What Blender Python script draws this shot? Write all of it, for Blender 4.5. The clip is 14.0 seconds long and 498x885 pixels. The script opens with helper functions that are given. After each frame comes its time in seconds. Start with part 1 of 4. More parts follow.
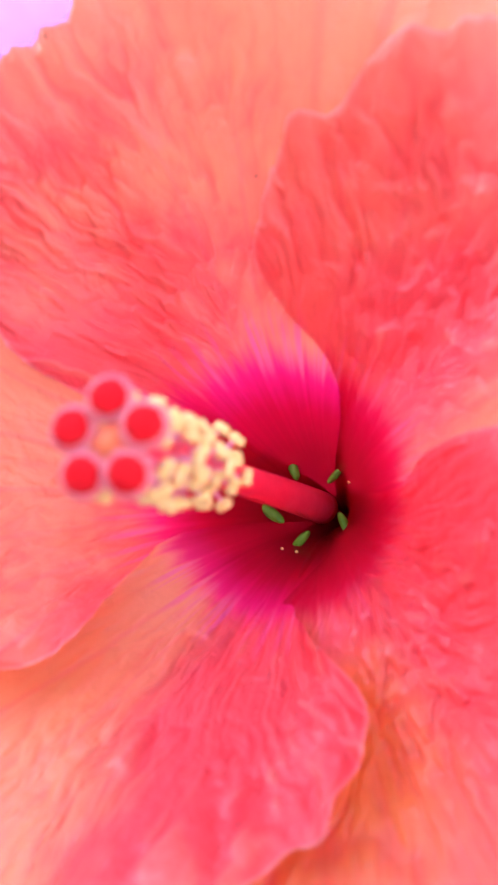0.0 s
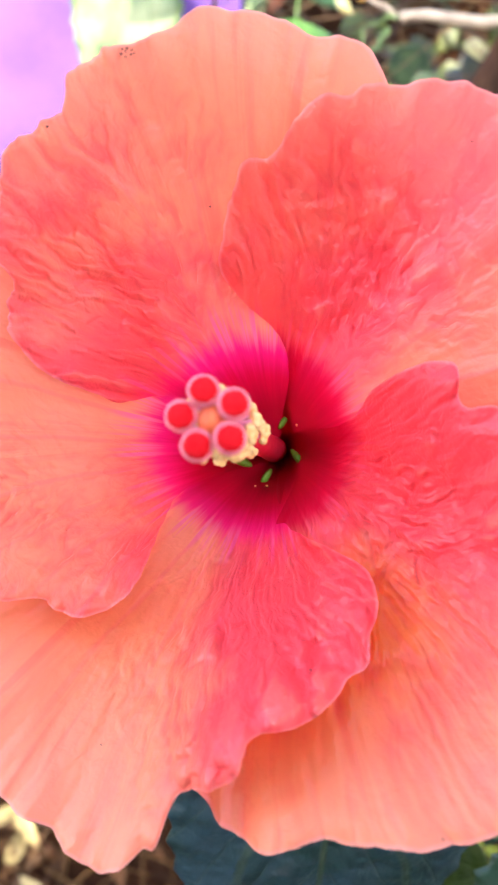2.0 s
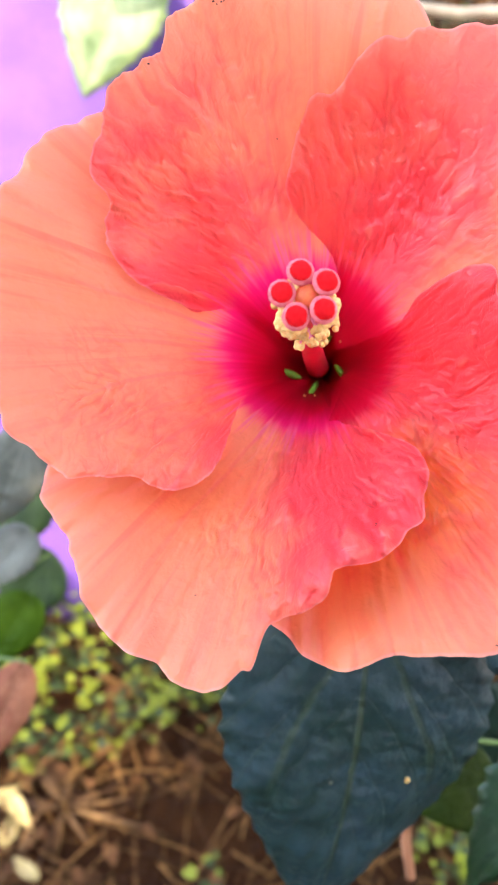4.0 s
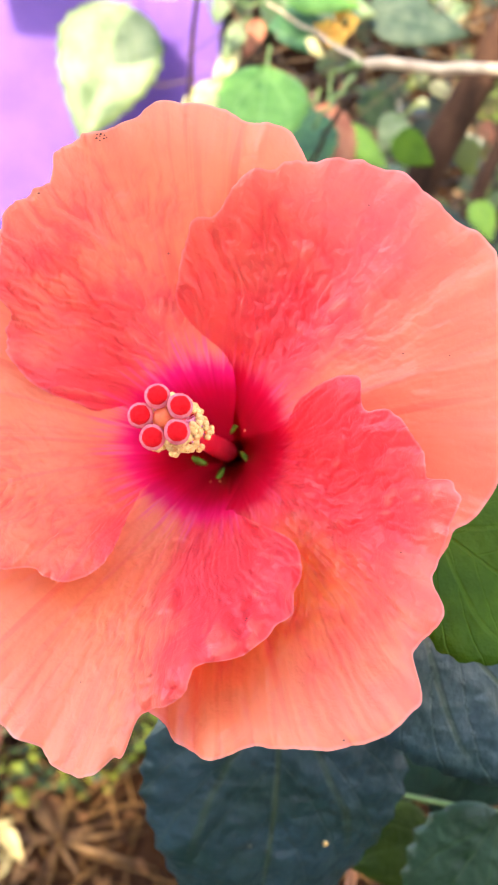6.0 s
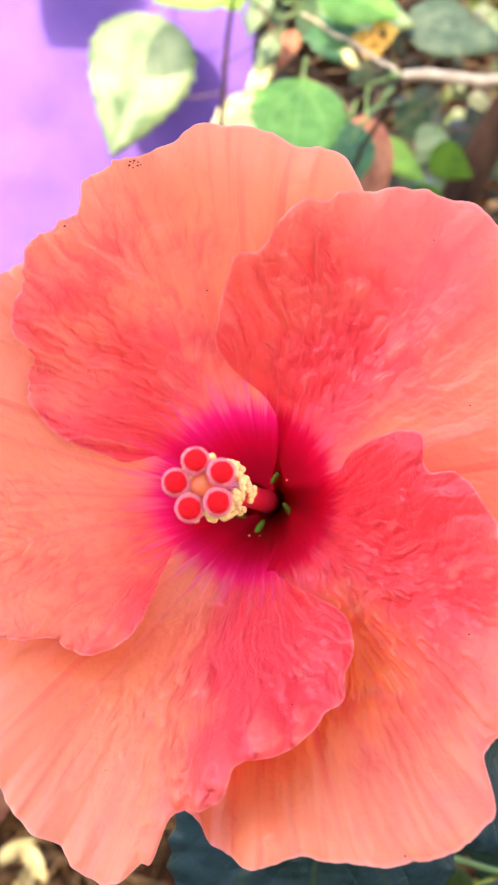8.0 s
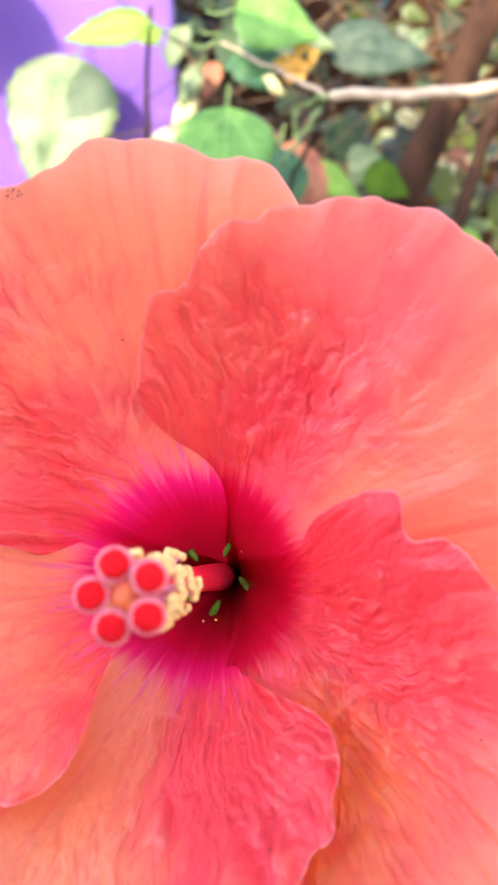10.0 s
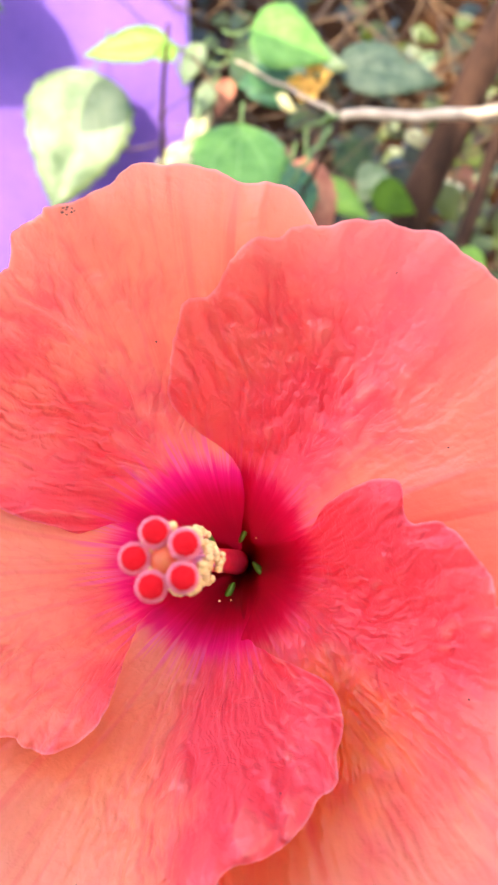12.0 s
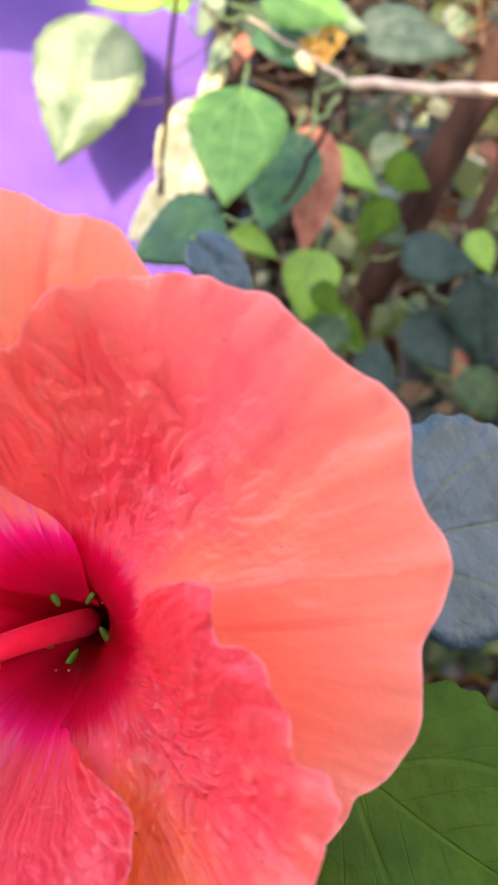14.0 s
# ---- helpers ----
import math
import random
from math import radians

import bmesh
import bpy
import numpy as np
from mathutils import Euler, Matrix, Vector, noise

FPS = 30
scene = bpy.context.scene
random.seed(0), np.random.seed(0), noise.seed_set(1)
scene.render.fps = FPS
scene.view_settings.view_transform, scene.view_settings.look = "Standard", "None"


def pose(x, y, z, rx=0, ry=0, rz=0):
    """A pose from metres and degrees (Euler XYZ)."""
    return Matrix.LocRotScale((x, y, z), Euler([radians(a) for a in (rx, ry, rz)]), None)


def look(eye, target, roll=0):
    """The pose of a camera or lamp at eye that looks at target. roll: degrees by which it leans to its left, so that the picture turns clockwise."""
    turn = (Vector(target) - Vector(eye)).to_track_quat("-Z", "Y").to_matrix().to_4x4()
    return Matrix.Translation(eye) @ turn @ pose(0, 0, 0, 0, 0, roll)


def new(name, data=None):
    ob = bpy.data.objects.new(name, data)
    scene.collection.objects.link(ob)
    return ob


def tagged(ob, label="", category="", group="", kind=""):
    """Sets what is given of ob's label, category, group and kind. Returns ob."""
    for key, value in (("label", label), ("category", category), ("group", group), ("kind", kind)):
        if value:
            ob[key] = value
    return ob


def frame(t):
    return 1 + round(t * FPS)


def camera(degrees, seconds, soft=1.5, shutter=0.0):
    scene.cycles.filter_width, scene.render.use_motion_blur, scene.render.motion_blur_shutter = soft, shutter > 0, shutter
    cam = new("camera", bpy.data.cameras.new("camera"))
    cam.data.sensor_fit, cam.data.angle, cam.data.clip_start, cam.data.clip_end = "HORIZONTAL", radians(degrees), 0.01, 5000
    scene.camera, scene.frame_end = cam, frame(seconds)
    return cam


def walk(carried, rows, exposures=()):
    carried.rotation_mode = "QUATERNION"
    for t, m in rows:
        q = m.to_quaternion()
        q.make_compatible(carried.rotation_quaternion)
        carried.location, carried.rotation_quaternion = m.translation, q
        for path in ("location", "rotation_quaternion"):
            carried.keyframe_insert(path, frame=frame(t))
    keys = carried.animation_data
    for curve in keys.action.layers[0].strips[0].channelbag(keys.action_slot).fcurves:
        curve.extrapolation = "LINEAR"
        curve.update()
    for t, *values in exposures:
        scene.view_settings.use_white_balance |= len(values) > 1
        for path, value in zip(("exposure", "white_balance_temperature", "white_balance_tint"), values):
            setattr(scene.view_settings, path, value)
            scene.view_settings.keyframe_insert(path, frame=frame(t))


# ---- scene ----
cam = camera(31.0, 14.0, soft=1.8)
cam.data.dof.use_dof, cam.data.dof.focus_distance, cam.data.dof.aperture_fstop = True, 0.177, 30.0
PATH = [
    (0, (0.0128, 0.0685, 1.1185), (-0.1839, 0.8912, 0.5851), 6.40),
    (0.5, (0.0086, 0.0533, 1.1245), (-0.1318, 0.8822, 0.5830), 5.80),
    (1, (0.0107, 0.0408, 1.1227), (-0.0830, 0.8767, 0.5818), 5.05),
    (1.5, (-0.0016, 0.0335, 1.1274), (-0.0165, 0.8652, 0.5723), 5.42),
    (2, (-0.0118, 0.0295, 1.1389), (-0.0023, 0.8606, 0.5829), 3.09),
    (2.5, (-0.0229, 0.0183, 1.1361), (0.0064, 0.8472, 0.5774), 2.63),
    (3, (-0.0228, 0.0069, 1.1352), (0.0007, 0.8362, 0.5767), 2.82),
    (3.2, (-0.0323, 0.0037, 1.1341), (0.0127, 0.8335, 0.5779), 3.60),
    (5.3, (-0.0177, -0.0081, 1.1441), (0.0160, 0.8269, 0.5948), 3.63),
    (5.5, (-0.0136, -0.0081, 1.1483), (0.0185, 0.8319, 0.6067), 3.41),
    (6, (-0.0041, -0.0073, 1.1566), (0.0201, 0.8396, 0.6254), 3.37),
    (6.5, (0.0000, 0.0000, 1.1581), (-0.0000, 0.8498, 0.6310), 3.80),
    (7, (-0.0013, 0.0022, 1.1563), (-0.0083, 0.8526, 0.6302), 3.64),
    (7.2, (-0.0022, 0.0029, 1.1574), (-0.0131, 0.8531, 0.6310), 3.56),
    (9.3, (-0.0149, 0.0431, 1.1458), (0.0097, 0.9085, 0.6452), 0.46),
    (9.5, (-0.0115, 0.0450, 1.1454), (0.0182, 0.9135, 0.6506), 0.04),
    (10, (-0.0043, 0.0464, 1.1432), (0.0336, 0.9159, 0.6508), -0.93),
    (10.5, (-0.0095, 0.0549, 1.1394), (0.0402, 0.9247, 0.6485), -0.50),
    (11, (-0.0055, 0.0553, 1.1411), (0.0474, 0.9246, 0.6496), -0.79),
    (11.5, (-0.0129, 0.0418, 1.1453), (0.0413, 0.9146, 0.6602), -0.12),
    (12, (-0.0082, 0.0293, 1.1489), (0.0279, 0.9053, 0.6680), 0.28),
    (12.5, (-0.0039, 0.0379, 1.1461), (0.0019, 0.9102, 0.6572), 2.13),
    (13, (-0.0027, 0.0428, 1.1578), (0.0156, 0.9084, 0.6574), 3.37),
    (13.5, (0.0064, 0.0530, 1.1556), (0.0247, 0.9088, 0.6386), 3.28),
    (14, (0.0264, 0.0615, 1.1550), (0.0353, 0.9125, 0.6299), 3.26),
]
EXPOSURES = [(0.0, 3.78, 6700, 18), (0.5, 3.78, 6500, 20), (1.0, 3.78, 6700, 18.5), (2.0, 3.78, 7050, 15), (3.0, 3.78, 7330, 12), (7.0, 3.72, 7560, 11),
             (9.5, 3.63, 7200, 14), (12.5, 3.61, 7000, 14.5), (14.0, 3.42, 7180, 22)]
walk(cam, [(t, look(eye, target, roll)) for t, eye, target, roll in PATH], EXPOSURES)

# ---- light ----
TO_SUN = Vector((-0.36, -0.74, 0.57)).normalized()
world = bpy.data.worlds.new("sky")
scene.world = world
world.use_nodes = True
sky = world.node_tree.nodes.new("ShaderNodeTexSky")
sky.sky_type, sky.sun_disc = "NISHITA", False
sky.sun_elevation = math.asin(TO_SUN.z)
sky.sun_rotation = math.atan2(TO_SUN.x, TO_SUN.y)
background = world.node_tree.nodes["Background"]
background.inputs["Strength"].default_value = 0.15
world.node_tree.links.new(sky.outputs["Color"], background.inputs["Color"])
sun = new("sun", bpy.data.lights.new("sun", "SUN"))
sun.data.energy, sun.data.angle, sun.data.color = 1.0, radians(0.6), (1.0, 0.95, 0.86)
sun.matrix_world = look((0, 0, 0), tuple(-TO_SUN))


# ---- materials ----
class Nodes:
    """A node material under construction."""

    def __init__(self, name, rough=0.6):
        self.mat = bpy.data.materials.new(name)
        self.mat.use_nodes = True
        self.tree = self.mat.node_tree
        self.shader = self.tree.nodes["Principled BSDF"]
        self.shader.inputs["Roughness"].default_value = rough

    def add(self, kind, **values):
        node = self.tree.nodes.new(kind)
        for key, value in values.items():
            setattr(node, key, value)
        return node

    def link(self, a, b):
        self.tree.links.new(a, b)

    def value(self, socket, given):
        if isinstance(given, (int, float, tuple)):
            socket.default_value = given
        else:
            self.link(given, socket)

    def math(self, op, a, b=0.0, c=0.0):
        node = self.add("ShaderNodeMath", operation=op)
        for socket, given in zip(node.inputs, (a, b, c)):
            self.value(socket, given)
        return node.outputs[0]

    def mix(self, fac, a, b, blend="MIX"):
        node = self.add("ShaderNodeMix", data_type="RGBA", blend_type=blend)
        self.value(node.inputs[0], fac)
        self.value(node.inputs[6], (*a, 1.0) if isinstance(a, tuple) else a)
        self.value(node.inputs[7], (*b, 1.0) if isinstance(b, tuple) else b)
        return node.outputs[2]

    def span(self, x, lo, hi, to_lo=0.0, to_hi=1.0):
        node = self.add("ShaderNodeMapRange", interpolation_type="SMOOTHSTEP")
        for socket, given in zip(node.inputs, (x, lo, hi, to_lo, to_hi)):
            self.value(socket, given)
        return node.outputs[0]

    def noise(self, where, scale, detail=3.0, rough=0.5, stretch=(1, 1, 1), warp=0.0):
        mapping = self.add("ShaderNodeMapping")
        mapping.inputs["Scale"].default_value = stretch
        self.link(where, mapping.inputs["Vector"])
        node = self.add("ShaderNodeTexNoise")
        self.link(mapping.outputs[0], node.inputs["Vector"])
        node.inputs["Scale"].default_value, node.inputs["Detail"].default_value = scale, detail
        node.inputs["Roughness"].default_value, node.inputs["Distortion"].default_value = rough, warp
        return node.outputs["Fac"]

    def bump(self, height, strength, distance):
        node = self.add("ShaderNodeBump")
        node.inputs["Strength"].default_value, node.inputs["Distance"].default_value = strength, distance
        self.link(height, node.inputs["Height"])
        self.link(node.outputs[0], self.shader.inputs["Normal"])
        return node.outputs[0]

    def colour(self, socket):
        self.link(socket, self.shader.inputs["Base Color"])
        return self.mat

    def thin(self, colour, share, normal=None):
        """Lets light through: mixes a translucent share into the surface."""
        glow = self.add("ShaderNodeBsdfTranslucent")
        self.value(glow.inputs["Color"], colour)
        if normal:
            self.link(normal, glow.inputs["Normal"])
        mixer = self.add("ShaderNodeMixShader")
        mixer.inputs[0].default_value = share
        self.link(self.shader.outputs[0], mixer.inputs[1])
        self.link(glow.outputs[0], mixer.inputs[2])
        self.link(mixer.outputs[0], self.tree.nodes["Material Output"].inputs["Surface"])


def petal_material(name, halo, pink, peach, flush):
    """Coral limb, paler to the rim, with a crimson throat; halo: how much magenta rings the throat."""
    n = Nodes(name, 0.38)
    n.shader.inputs["Specular IOR Level"].default_value = 0.42
    uv = n.add("ShaderNodeUVMap").outputs[0]
    obj = n.add("ShaderNodeTexCoord").outputs["Object"]
    sep = n.add("ShaderNodeSeparateXYZ")
    n.link(uv, sep.inputs[0])
    side, out = sep.outputs[0], sep.outputs[1]          # across (-1 to 1), metres * 10 from the throat
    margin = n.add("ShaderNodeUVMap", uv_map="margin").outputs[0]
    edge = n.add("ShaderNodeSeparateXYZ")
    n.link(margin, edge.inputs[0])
    veins = n.noise(uv, 1.0, 3.0, 0.55, (15.0, 2.5, 1.0))
    crumple = n.noise(obj, 190.0, 3.0, 0.55, warp=0.8)
    grain = n.noise(obj, 620.0, 3.0, 0.6, warp=0.5)
    fine = n.noise(uv, 1.0, 3.0, 0.6, (46.0, 9.0, 1.0))
    blotch = n.noise(obj, 45.0, 3.0, 0.55)
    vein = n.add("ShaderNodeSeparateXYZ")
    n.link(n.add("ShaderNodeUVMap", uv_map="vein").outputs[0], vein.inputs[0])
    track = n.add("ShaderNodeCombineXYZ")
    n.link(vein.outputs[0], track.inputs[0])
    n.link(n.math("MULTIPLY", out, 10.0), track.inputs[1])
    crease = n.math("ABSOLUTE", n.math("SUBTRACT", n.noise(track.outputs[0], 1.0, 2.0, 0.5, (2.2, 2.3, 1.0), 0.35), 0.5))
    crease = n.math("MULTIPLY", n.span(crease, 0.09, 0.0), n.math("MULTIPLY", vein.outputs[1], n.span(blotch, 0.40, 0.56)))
    tone = n.add("ShaderNodeSeparateXYZ")
    n.link(n.add("ShaderNodeUVMap", uv_map="tone").outputs[0], tone.inputs[0])
    lean = n.math("ADD", tone.outputs[0], n.math("MULTIPLY", n.math("SUBTRACT", blotch, 0.5), 1.7))
    lean = n.math("SUBTRACT", lean, n.math("MULTIPLY", n.math("SUBTRACT", out, 0.45), 1.3))
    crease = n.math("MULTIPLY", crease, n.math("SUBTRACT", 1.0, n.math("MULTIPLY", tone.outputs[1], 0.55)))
    limb = n.mix(n.span(lean, -0.42, 0.72), peach, pink)
    amber = n.math("MULTIPLY", n.span(side, 0.1, -0.3), n.math("MULTIPLY", n.span(out, 0.24, 0.36), n.span(out, 0.70, 0.42)))
    limb = n.mix(n.math("MULTIPLY", amber, tone.outputs[1]), limb, (0.95, 0.175, 0.038))
    limb = n.mix(n.math("MULTIPLY", n.span(veins, 0.5, 0.75), 0.2), limb, (0.89, 0.06, 0.065))
    streaks = n.math("MULTIPLY", n.span(n.noise(uv, 1.0, 4.0, 0.6, (10.0, 1.1, 1.0), 0.4), 0.52, 0.70), n.span(side, 0.25, -0.2))
    limb = n.mix(n.math("MULTIPLY", streaks, n.span(out, 0.25, 0.5, 0.12, 0.46)), limb, (0.90, 0.085, 0.055))
    limb = n.mix(n.math("MULTIPLY", n.math("MULTIPLY", n.span(out, 0.37, 0.2), n.span(side, -0.45, 0.1)), flush), limb, (0.91, 0.036, 0.050))
    limb = n.mix(n.math("MULTIPLY", n.span(edge.outputs[0], 0.62, 1.0, 0.0, 0.32), n.span(out, 0.40, 0.62)), limb, (0.95, 0.32, 0.175))
    # shading of the folds put into the colour: crests paler, hollows redder
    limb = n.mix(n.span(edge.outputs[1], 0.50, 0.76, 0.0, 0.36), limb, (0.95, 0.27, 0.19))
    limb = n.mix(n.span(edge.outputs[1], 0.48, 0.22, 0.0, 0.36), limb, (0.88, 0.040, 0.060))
    ribs = n.add("ShaderNodeSeparateXYZ")
    n.link(n.add("ShaderNodeUVMap", uv_map="ribs").outputs[0], ribs.inputs[0])
    limb = n.mix(n.span(ribs.outputs[0], 0.25, 1.0, 0.0, 0.26), limb, (0.88, 0.070, 0.100))
    # crease lines reddened, so their shade is in the colour too
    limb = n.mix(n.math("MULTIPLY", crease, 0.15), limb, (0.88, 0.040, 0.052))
    ragged = n.math("ADD", out, n.math("MULTIPLY", n.math("SUBTRACT", veins, 0.5), 0.10))
    spikes = n.math("MULTIPLY", n.span(veins, 0.5, 0.62), n.math("MULTIPLY", n.span(out, 0.17, 0.21), n.span(out, 0.272, 0.212)))
    ring = n.mix(halo, (0.84, 0.010, 0.036), (0.92, 0.011, 0.140))
    col = n.mix(n.span(ragged, 0.226, 0.178), limb, ring)
    col = n.mix(n.math("MULTIPLY", spikes, 0.55 * halo), col, (0.88, 0.085, 0.31))
    deep = 0.06 * (1.0 - halo)
    inner = n.math("ADD", n.math("SUBTRACT", out, deep), n.math("MULTIPLY", n.math("SUBTRACT", veins, 0.5), 0.060))
    col = n.mix(n.span(inner, 0.203, 0.132), col, (0.60, 0.003, 0.026))
    col = n.mix(n.span(inner, 0.150, 0.076), col, (0.42, 0.003, 0.012))
    # highlight on the petal's edge put into the colour as a thin pale line
    col = n.mix(n.math("MULTIPLY", n.span(edge.outputs[0], 0.978, 0.996), n.span(out, 0.2, 0.35, 0.0, 0.38)), col, (0.92, 0.36, 0.32))
    rough = n.math("MULTIPLY", n.span(out, 0.15, 0.30), n.math("ADD", n.math("MULTIPLY", crumple, n.span(side, -0.4, 0.3, 0.25, 1.0)), n.math("MULTIPLY", grain, 0.20)))
    height = n.math("SUBTRACT", n.math("ADD", rough, n.math("MULTIPLY", fine, 0.05)), n.math("MULTIPLY", crease, 0.11))
    normal = n.bump(height, 0.5, 0.0018)
    n.thin(col, 0.38, normal)
    return n.colour(col)


def leaf_material(name, low, high, vein, rough=0.45, share=0.25, gloss=0.5, patch=60.0, pucker=2.2):
    n = Nodes(name, rough)
    n.shader.inputs["Specular IOR Level"].default_value = gloss
    uv = n.add("ShaderNodeUVMap").outputs[0]
    obj = n.add("ShaderNodeTexCoord").outputs["Object"]
    sep = n.add("ShaderNodeSeparateXYZ")
    n.link(uv, sep.inputs[0])
    across, along = n.math("ABSOLUTE", sep.outputs[0]), sep.outputs[1]
    sway = n.math("MULTIPLY", n.math("SUBTRACT", n.noise(obj, 55.0, 2.0, 0.5), 0.5), 0.10)
    rib = n.span(across, 0.030, 0.010)
    basal = n.math("ABSOLUTE", n.math("SUBTRACT", n.math("ADD", across, sway), n.math("MULTIPLY", along, 1.35)))
    rib = n.math("MAXIMUM", rib, n.math("MULTIPLY", n.span(basal, 0.045, 0.012), n.span(along, 0.62, 0.40, 0.0, 0.7)))
    wave = n.math("FRACT", n.math("MULTIPLY", n.math("ADD", n.math("SUBTRACT", along, n.math("MULTIPLY", across, 0.45)), n.math("MULTIPLY", sway, 0.5)), 6.0))
    ribs = n.span(n.math("ABSOLUTE", n.math("SUBTRACT", wave, 0.5)), 0.055, 0.0)
    blotch = n.noise(obj, patch, 4.0, 0.6)
    col = n.mix(n.span(blotch, 0.3, 0.7), low, high)
    col = n.mix(n.math("MULTIPLY", n.math("MAXIMUM", rib, n.math("MULTIPLY", ribs, 0.32)), 0.75), col, vein)
    cells = n.math("ADD", n.noise(obj, 260.0, 3.0, 0.6), n.math("MULTIPLY", n.noise(obj, 95.0, 2.0, 0.5), pucker))
    normal = n.bump(n.math("SUBTRACT", n.math("MULTIPLY", cells, 0.5), n.math("MULTIPLY", n.math("MAXIMUM", rib, n.math("MULTIPLY", ribs, 0.4)), 0.22)), 0.8, 0.0018)
    n.thin(col, share, normal)
    return n.colour(col)


def plain_material(name, low, high, scale, rough=0.7, bump=0.3, stretch=(1, 1, 1), share=0.0, distance=0.002, island=0.0, gloss=0.5):
    n = Nodes(name, rough)
    n.shader.inputs["Specular IOR Level"].default_value = gloss
    obj = n.add("ShaderNodeTexCoord").outputs["Object"]
    coarse, fine = n.noise(obj, scale, 4.0, 0.6, stretch), n.noise(obj, scale * 6.0, 3.0, 0.6, stretch)
    fac = n.math("ADD", n.math("MULTIPLY", coarse, 0.7), n.math("MULTIPLY", fine, 0.3))
    if island:
        own = n.add("ShaderNodeNewGeometry").outputs["Random Per Island"]
        fac = n.math("ADD", fac, n.math("MULTIPLY", n.math("SUBTRACT", own, 0.5), island))
    col = n.mix(n.span(fac, 0.3, 0.7), low, high)
    normal = n.bump(fac, bump, distance)
    if share:
        n.thin(col, share, normal)
    return n.colour(col)


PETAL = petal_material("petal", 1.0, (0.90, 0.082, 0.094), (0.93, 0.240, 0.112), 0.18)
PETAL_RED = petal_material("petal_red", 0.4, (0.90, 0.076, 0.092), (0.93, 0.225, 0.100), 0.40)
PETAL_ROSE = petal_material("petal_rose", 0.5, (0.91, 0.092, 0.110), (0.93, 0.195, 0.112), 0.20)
COLUMN = plain_material("column_red", (0.78, 0.012, 0.04), (0.86, 0.035, 0.075), 300.0, 0.45, 0.2, distance=0.0004)
FILAMENT = plain_material("filament_pink", (0.80, 0.22, 0.32), (0.86, 0.34, 0.42), 500.0, 0.45, 0.1, share=0.3, distance=0.0002)
STYLE = plain_material("style_orange", (0.88, 0.10, 0.03), (0.91, 0.19, 0.05), 600.0, 0.5, 0.2, share=0.25, distance=0.0003)
POLLEN = plain_material("pollen_cream", (0.84, 0.44, 0.12), (0.92, 0.60, 0.24), 900.0, 0.8, 0.8, distance=0.0006)
STIGMA = plain_material("stigma_red", (0.72, 0.004, 0.008), (0.80, 0.012, 0.016), 1500.0, 0.9, 0.6, distance=0.0005, gloss=0.12)
STIGMA_RIM = plain_material("stigma_rim", (0.86, 0.14, 0.17), (0.90, 0.26, 0.27), 1500.0, 0.8, 0.5, share=0.3, distance=0.0004)
SPECK = plain_material("dirt_speck", (0.03, 0.012, 0.006), (0.09, 0.03, 0.015), 900.0, 0.9, 0.3, distance=0.0003)
SEPAL = plain_material("sepal_green", (0.13, 0.30, 0.012), (0.22, 0.40, 0.03), 300.0, 0.5, 0.2, share=0.3, distance=0.0005)
# bluer patches put the sky's sheen on the dark green into the colour
LEAF_DARK = leaf_material("leaf_dark", (0.007, 0.030, 0.023), (0.025, 0.056, 0.064), (0.045, 0.070, 0.026), 0.36, 0.1, 0.7, patch=45.0, pucker=3.6)
LEAF_GREEN = leaf_material("leaf_green", (0.034, 0.082, 0.0015), (0.064, 0.128, 0.004), (0.075, 0.14, 0.008), 0.55, 0.3, 0.14)
# broad pale and green patches put sunlit and shaded areas into the colour
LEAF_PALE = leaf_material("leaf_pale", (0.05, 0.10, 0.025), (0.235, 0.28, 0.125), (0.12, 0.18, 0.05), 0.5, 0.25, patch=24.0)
# cream stands for strong sun on leaves: the glare is in the colour
LEAF_GLARE = leaf_material("leaf_glare", (0.42, 0.38, 0.15), (0.62, 0.56, 0.30), (0.55, 0.52, 0.30), 0.6, 0.3)
LEAF_STRAW = leaf_material("leaf_straw", (0.40, 0.29, 0.10), (0.60, 0.48, 0.20), (0.42, 0.32, 0.14), 0.7, 0.25)
LEAF_TAN = leaf_material("leaf_tan", (0.060, 0.026, 0.010), (0.22, 0.118, 0.046), (0.20, 0.11, 0.045), 0.7, 0.2, 0.25, patch=30.0)
LEAF_TEAL = leaf_material("leaf_teal", (0.014, 0.062, 0.024), (0.050, 0.140, 0.034), (0.06, 0.12, 0.04), 0.45, 0.15, 0.35)
# bright green carries the direct sun on these leaves in the colour
LEAF_SUNLIT = leaf_material("leaf_sunlit", (0.085, 0.23, 0.030), (0.17, 0.34, 0.060), (0.24, 0.40, 0.10), 0.45, 0.35, 0.4)
LEAF_SAGE = leaf_material("leaf_sage", (0.018, 0.040, 0.020), (0.065, 0.090, 0.048), (0.11, 0.14, 0.085), 0.55, 0.2, 0.35)
# darker copy of the mid-green leaf, with the shade put into its colour
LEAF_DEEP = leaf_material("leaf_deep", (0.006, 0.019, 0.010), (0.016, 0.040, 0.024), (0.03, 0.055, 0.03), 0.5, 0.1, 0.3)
BLOSSOM = plain_material("blossom_yellow", (0.58, 0.27, 0.03), (0.80, 0.48, 0.09), 200.0, 0.6, 0.3, share=0.3, distance=0.0008)
LEAF_JADE = leaf_material("leaf_jade", (0.003, 0.024, 0.002), (0.019, 0.055, 0.022), (0.020, 0.055, 0.006), 0.4, 0.15, 0.5, patch=45.0)
LEAF_OLIVE = leaf_material("leaf_olive", (0.018, 0.040, 0.002), (0.040, 0.066, 0.004), (0.045, 0.075, 0.008), 0.55, 0.25, 0.2)
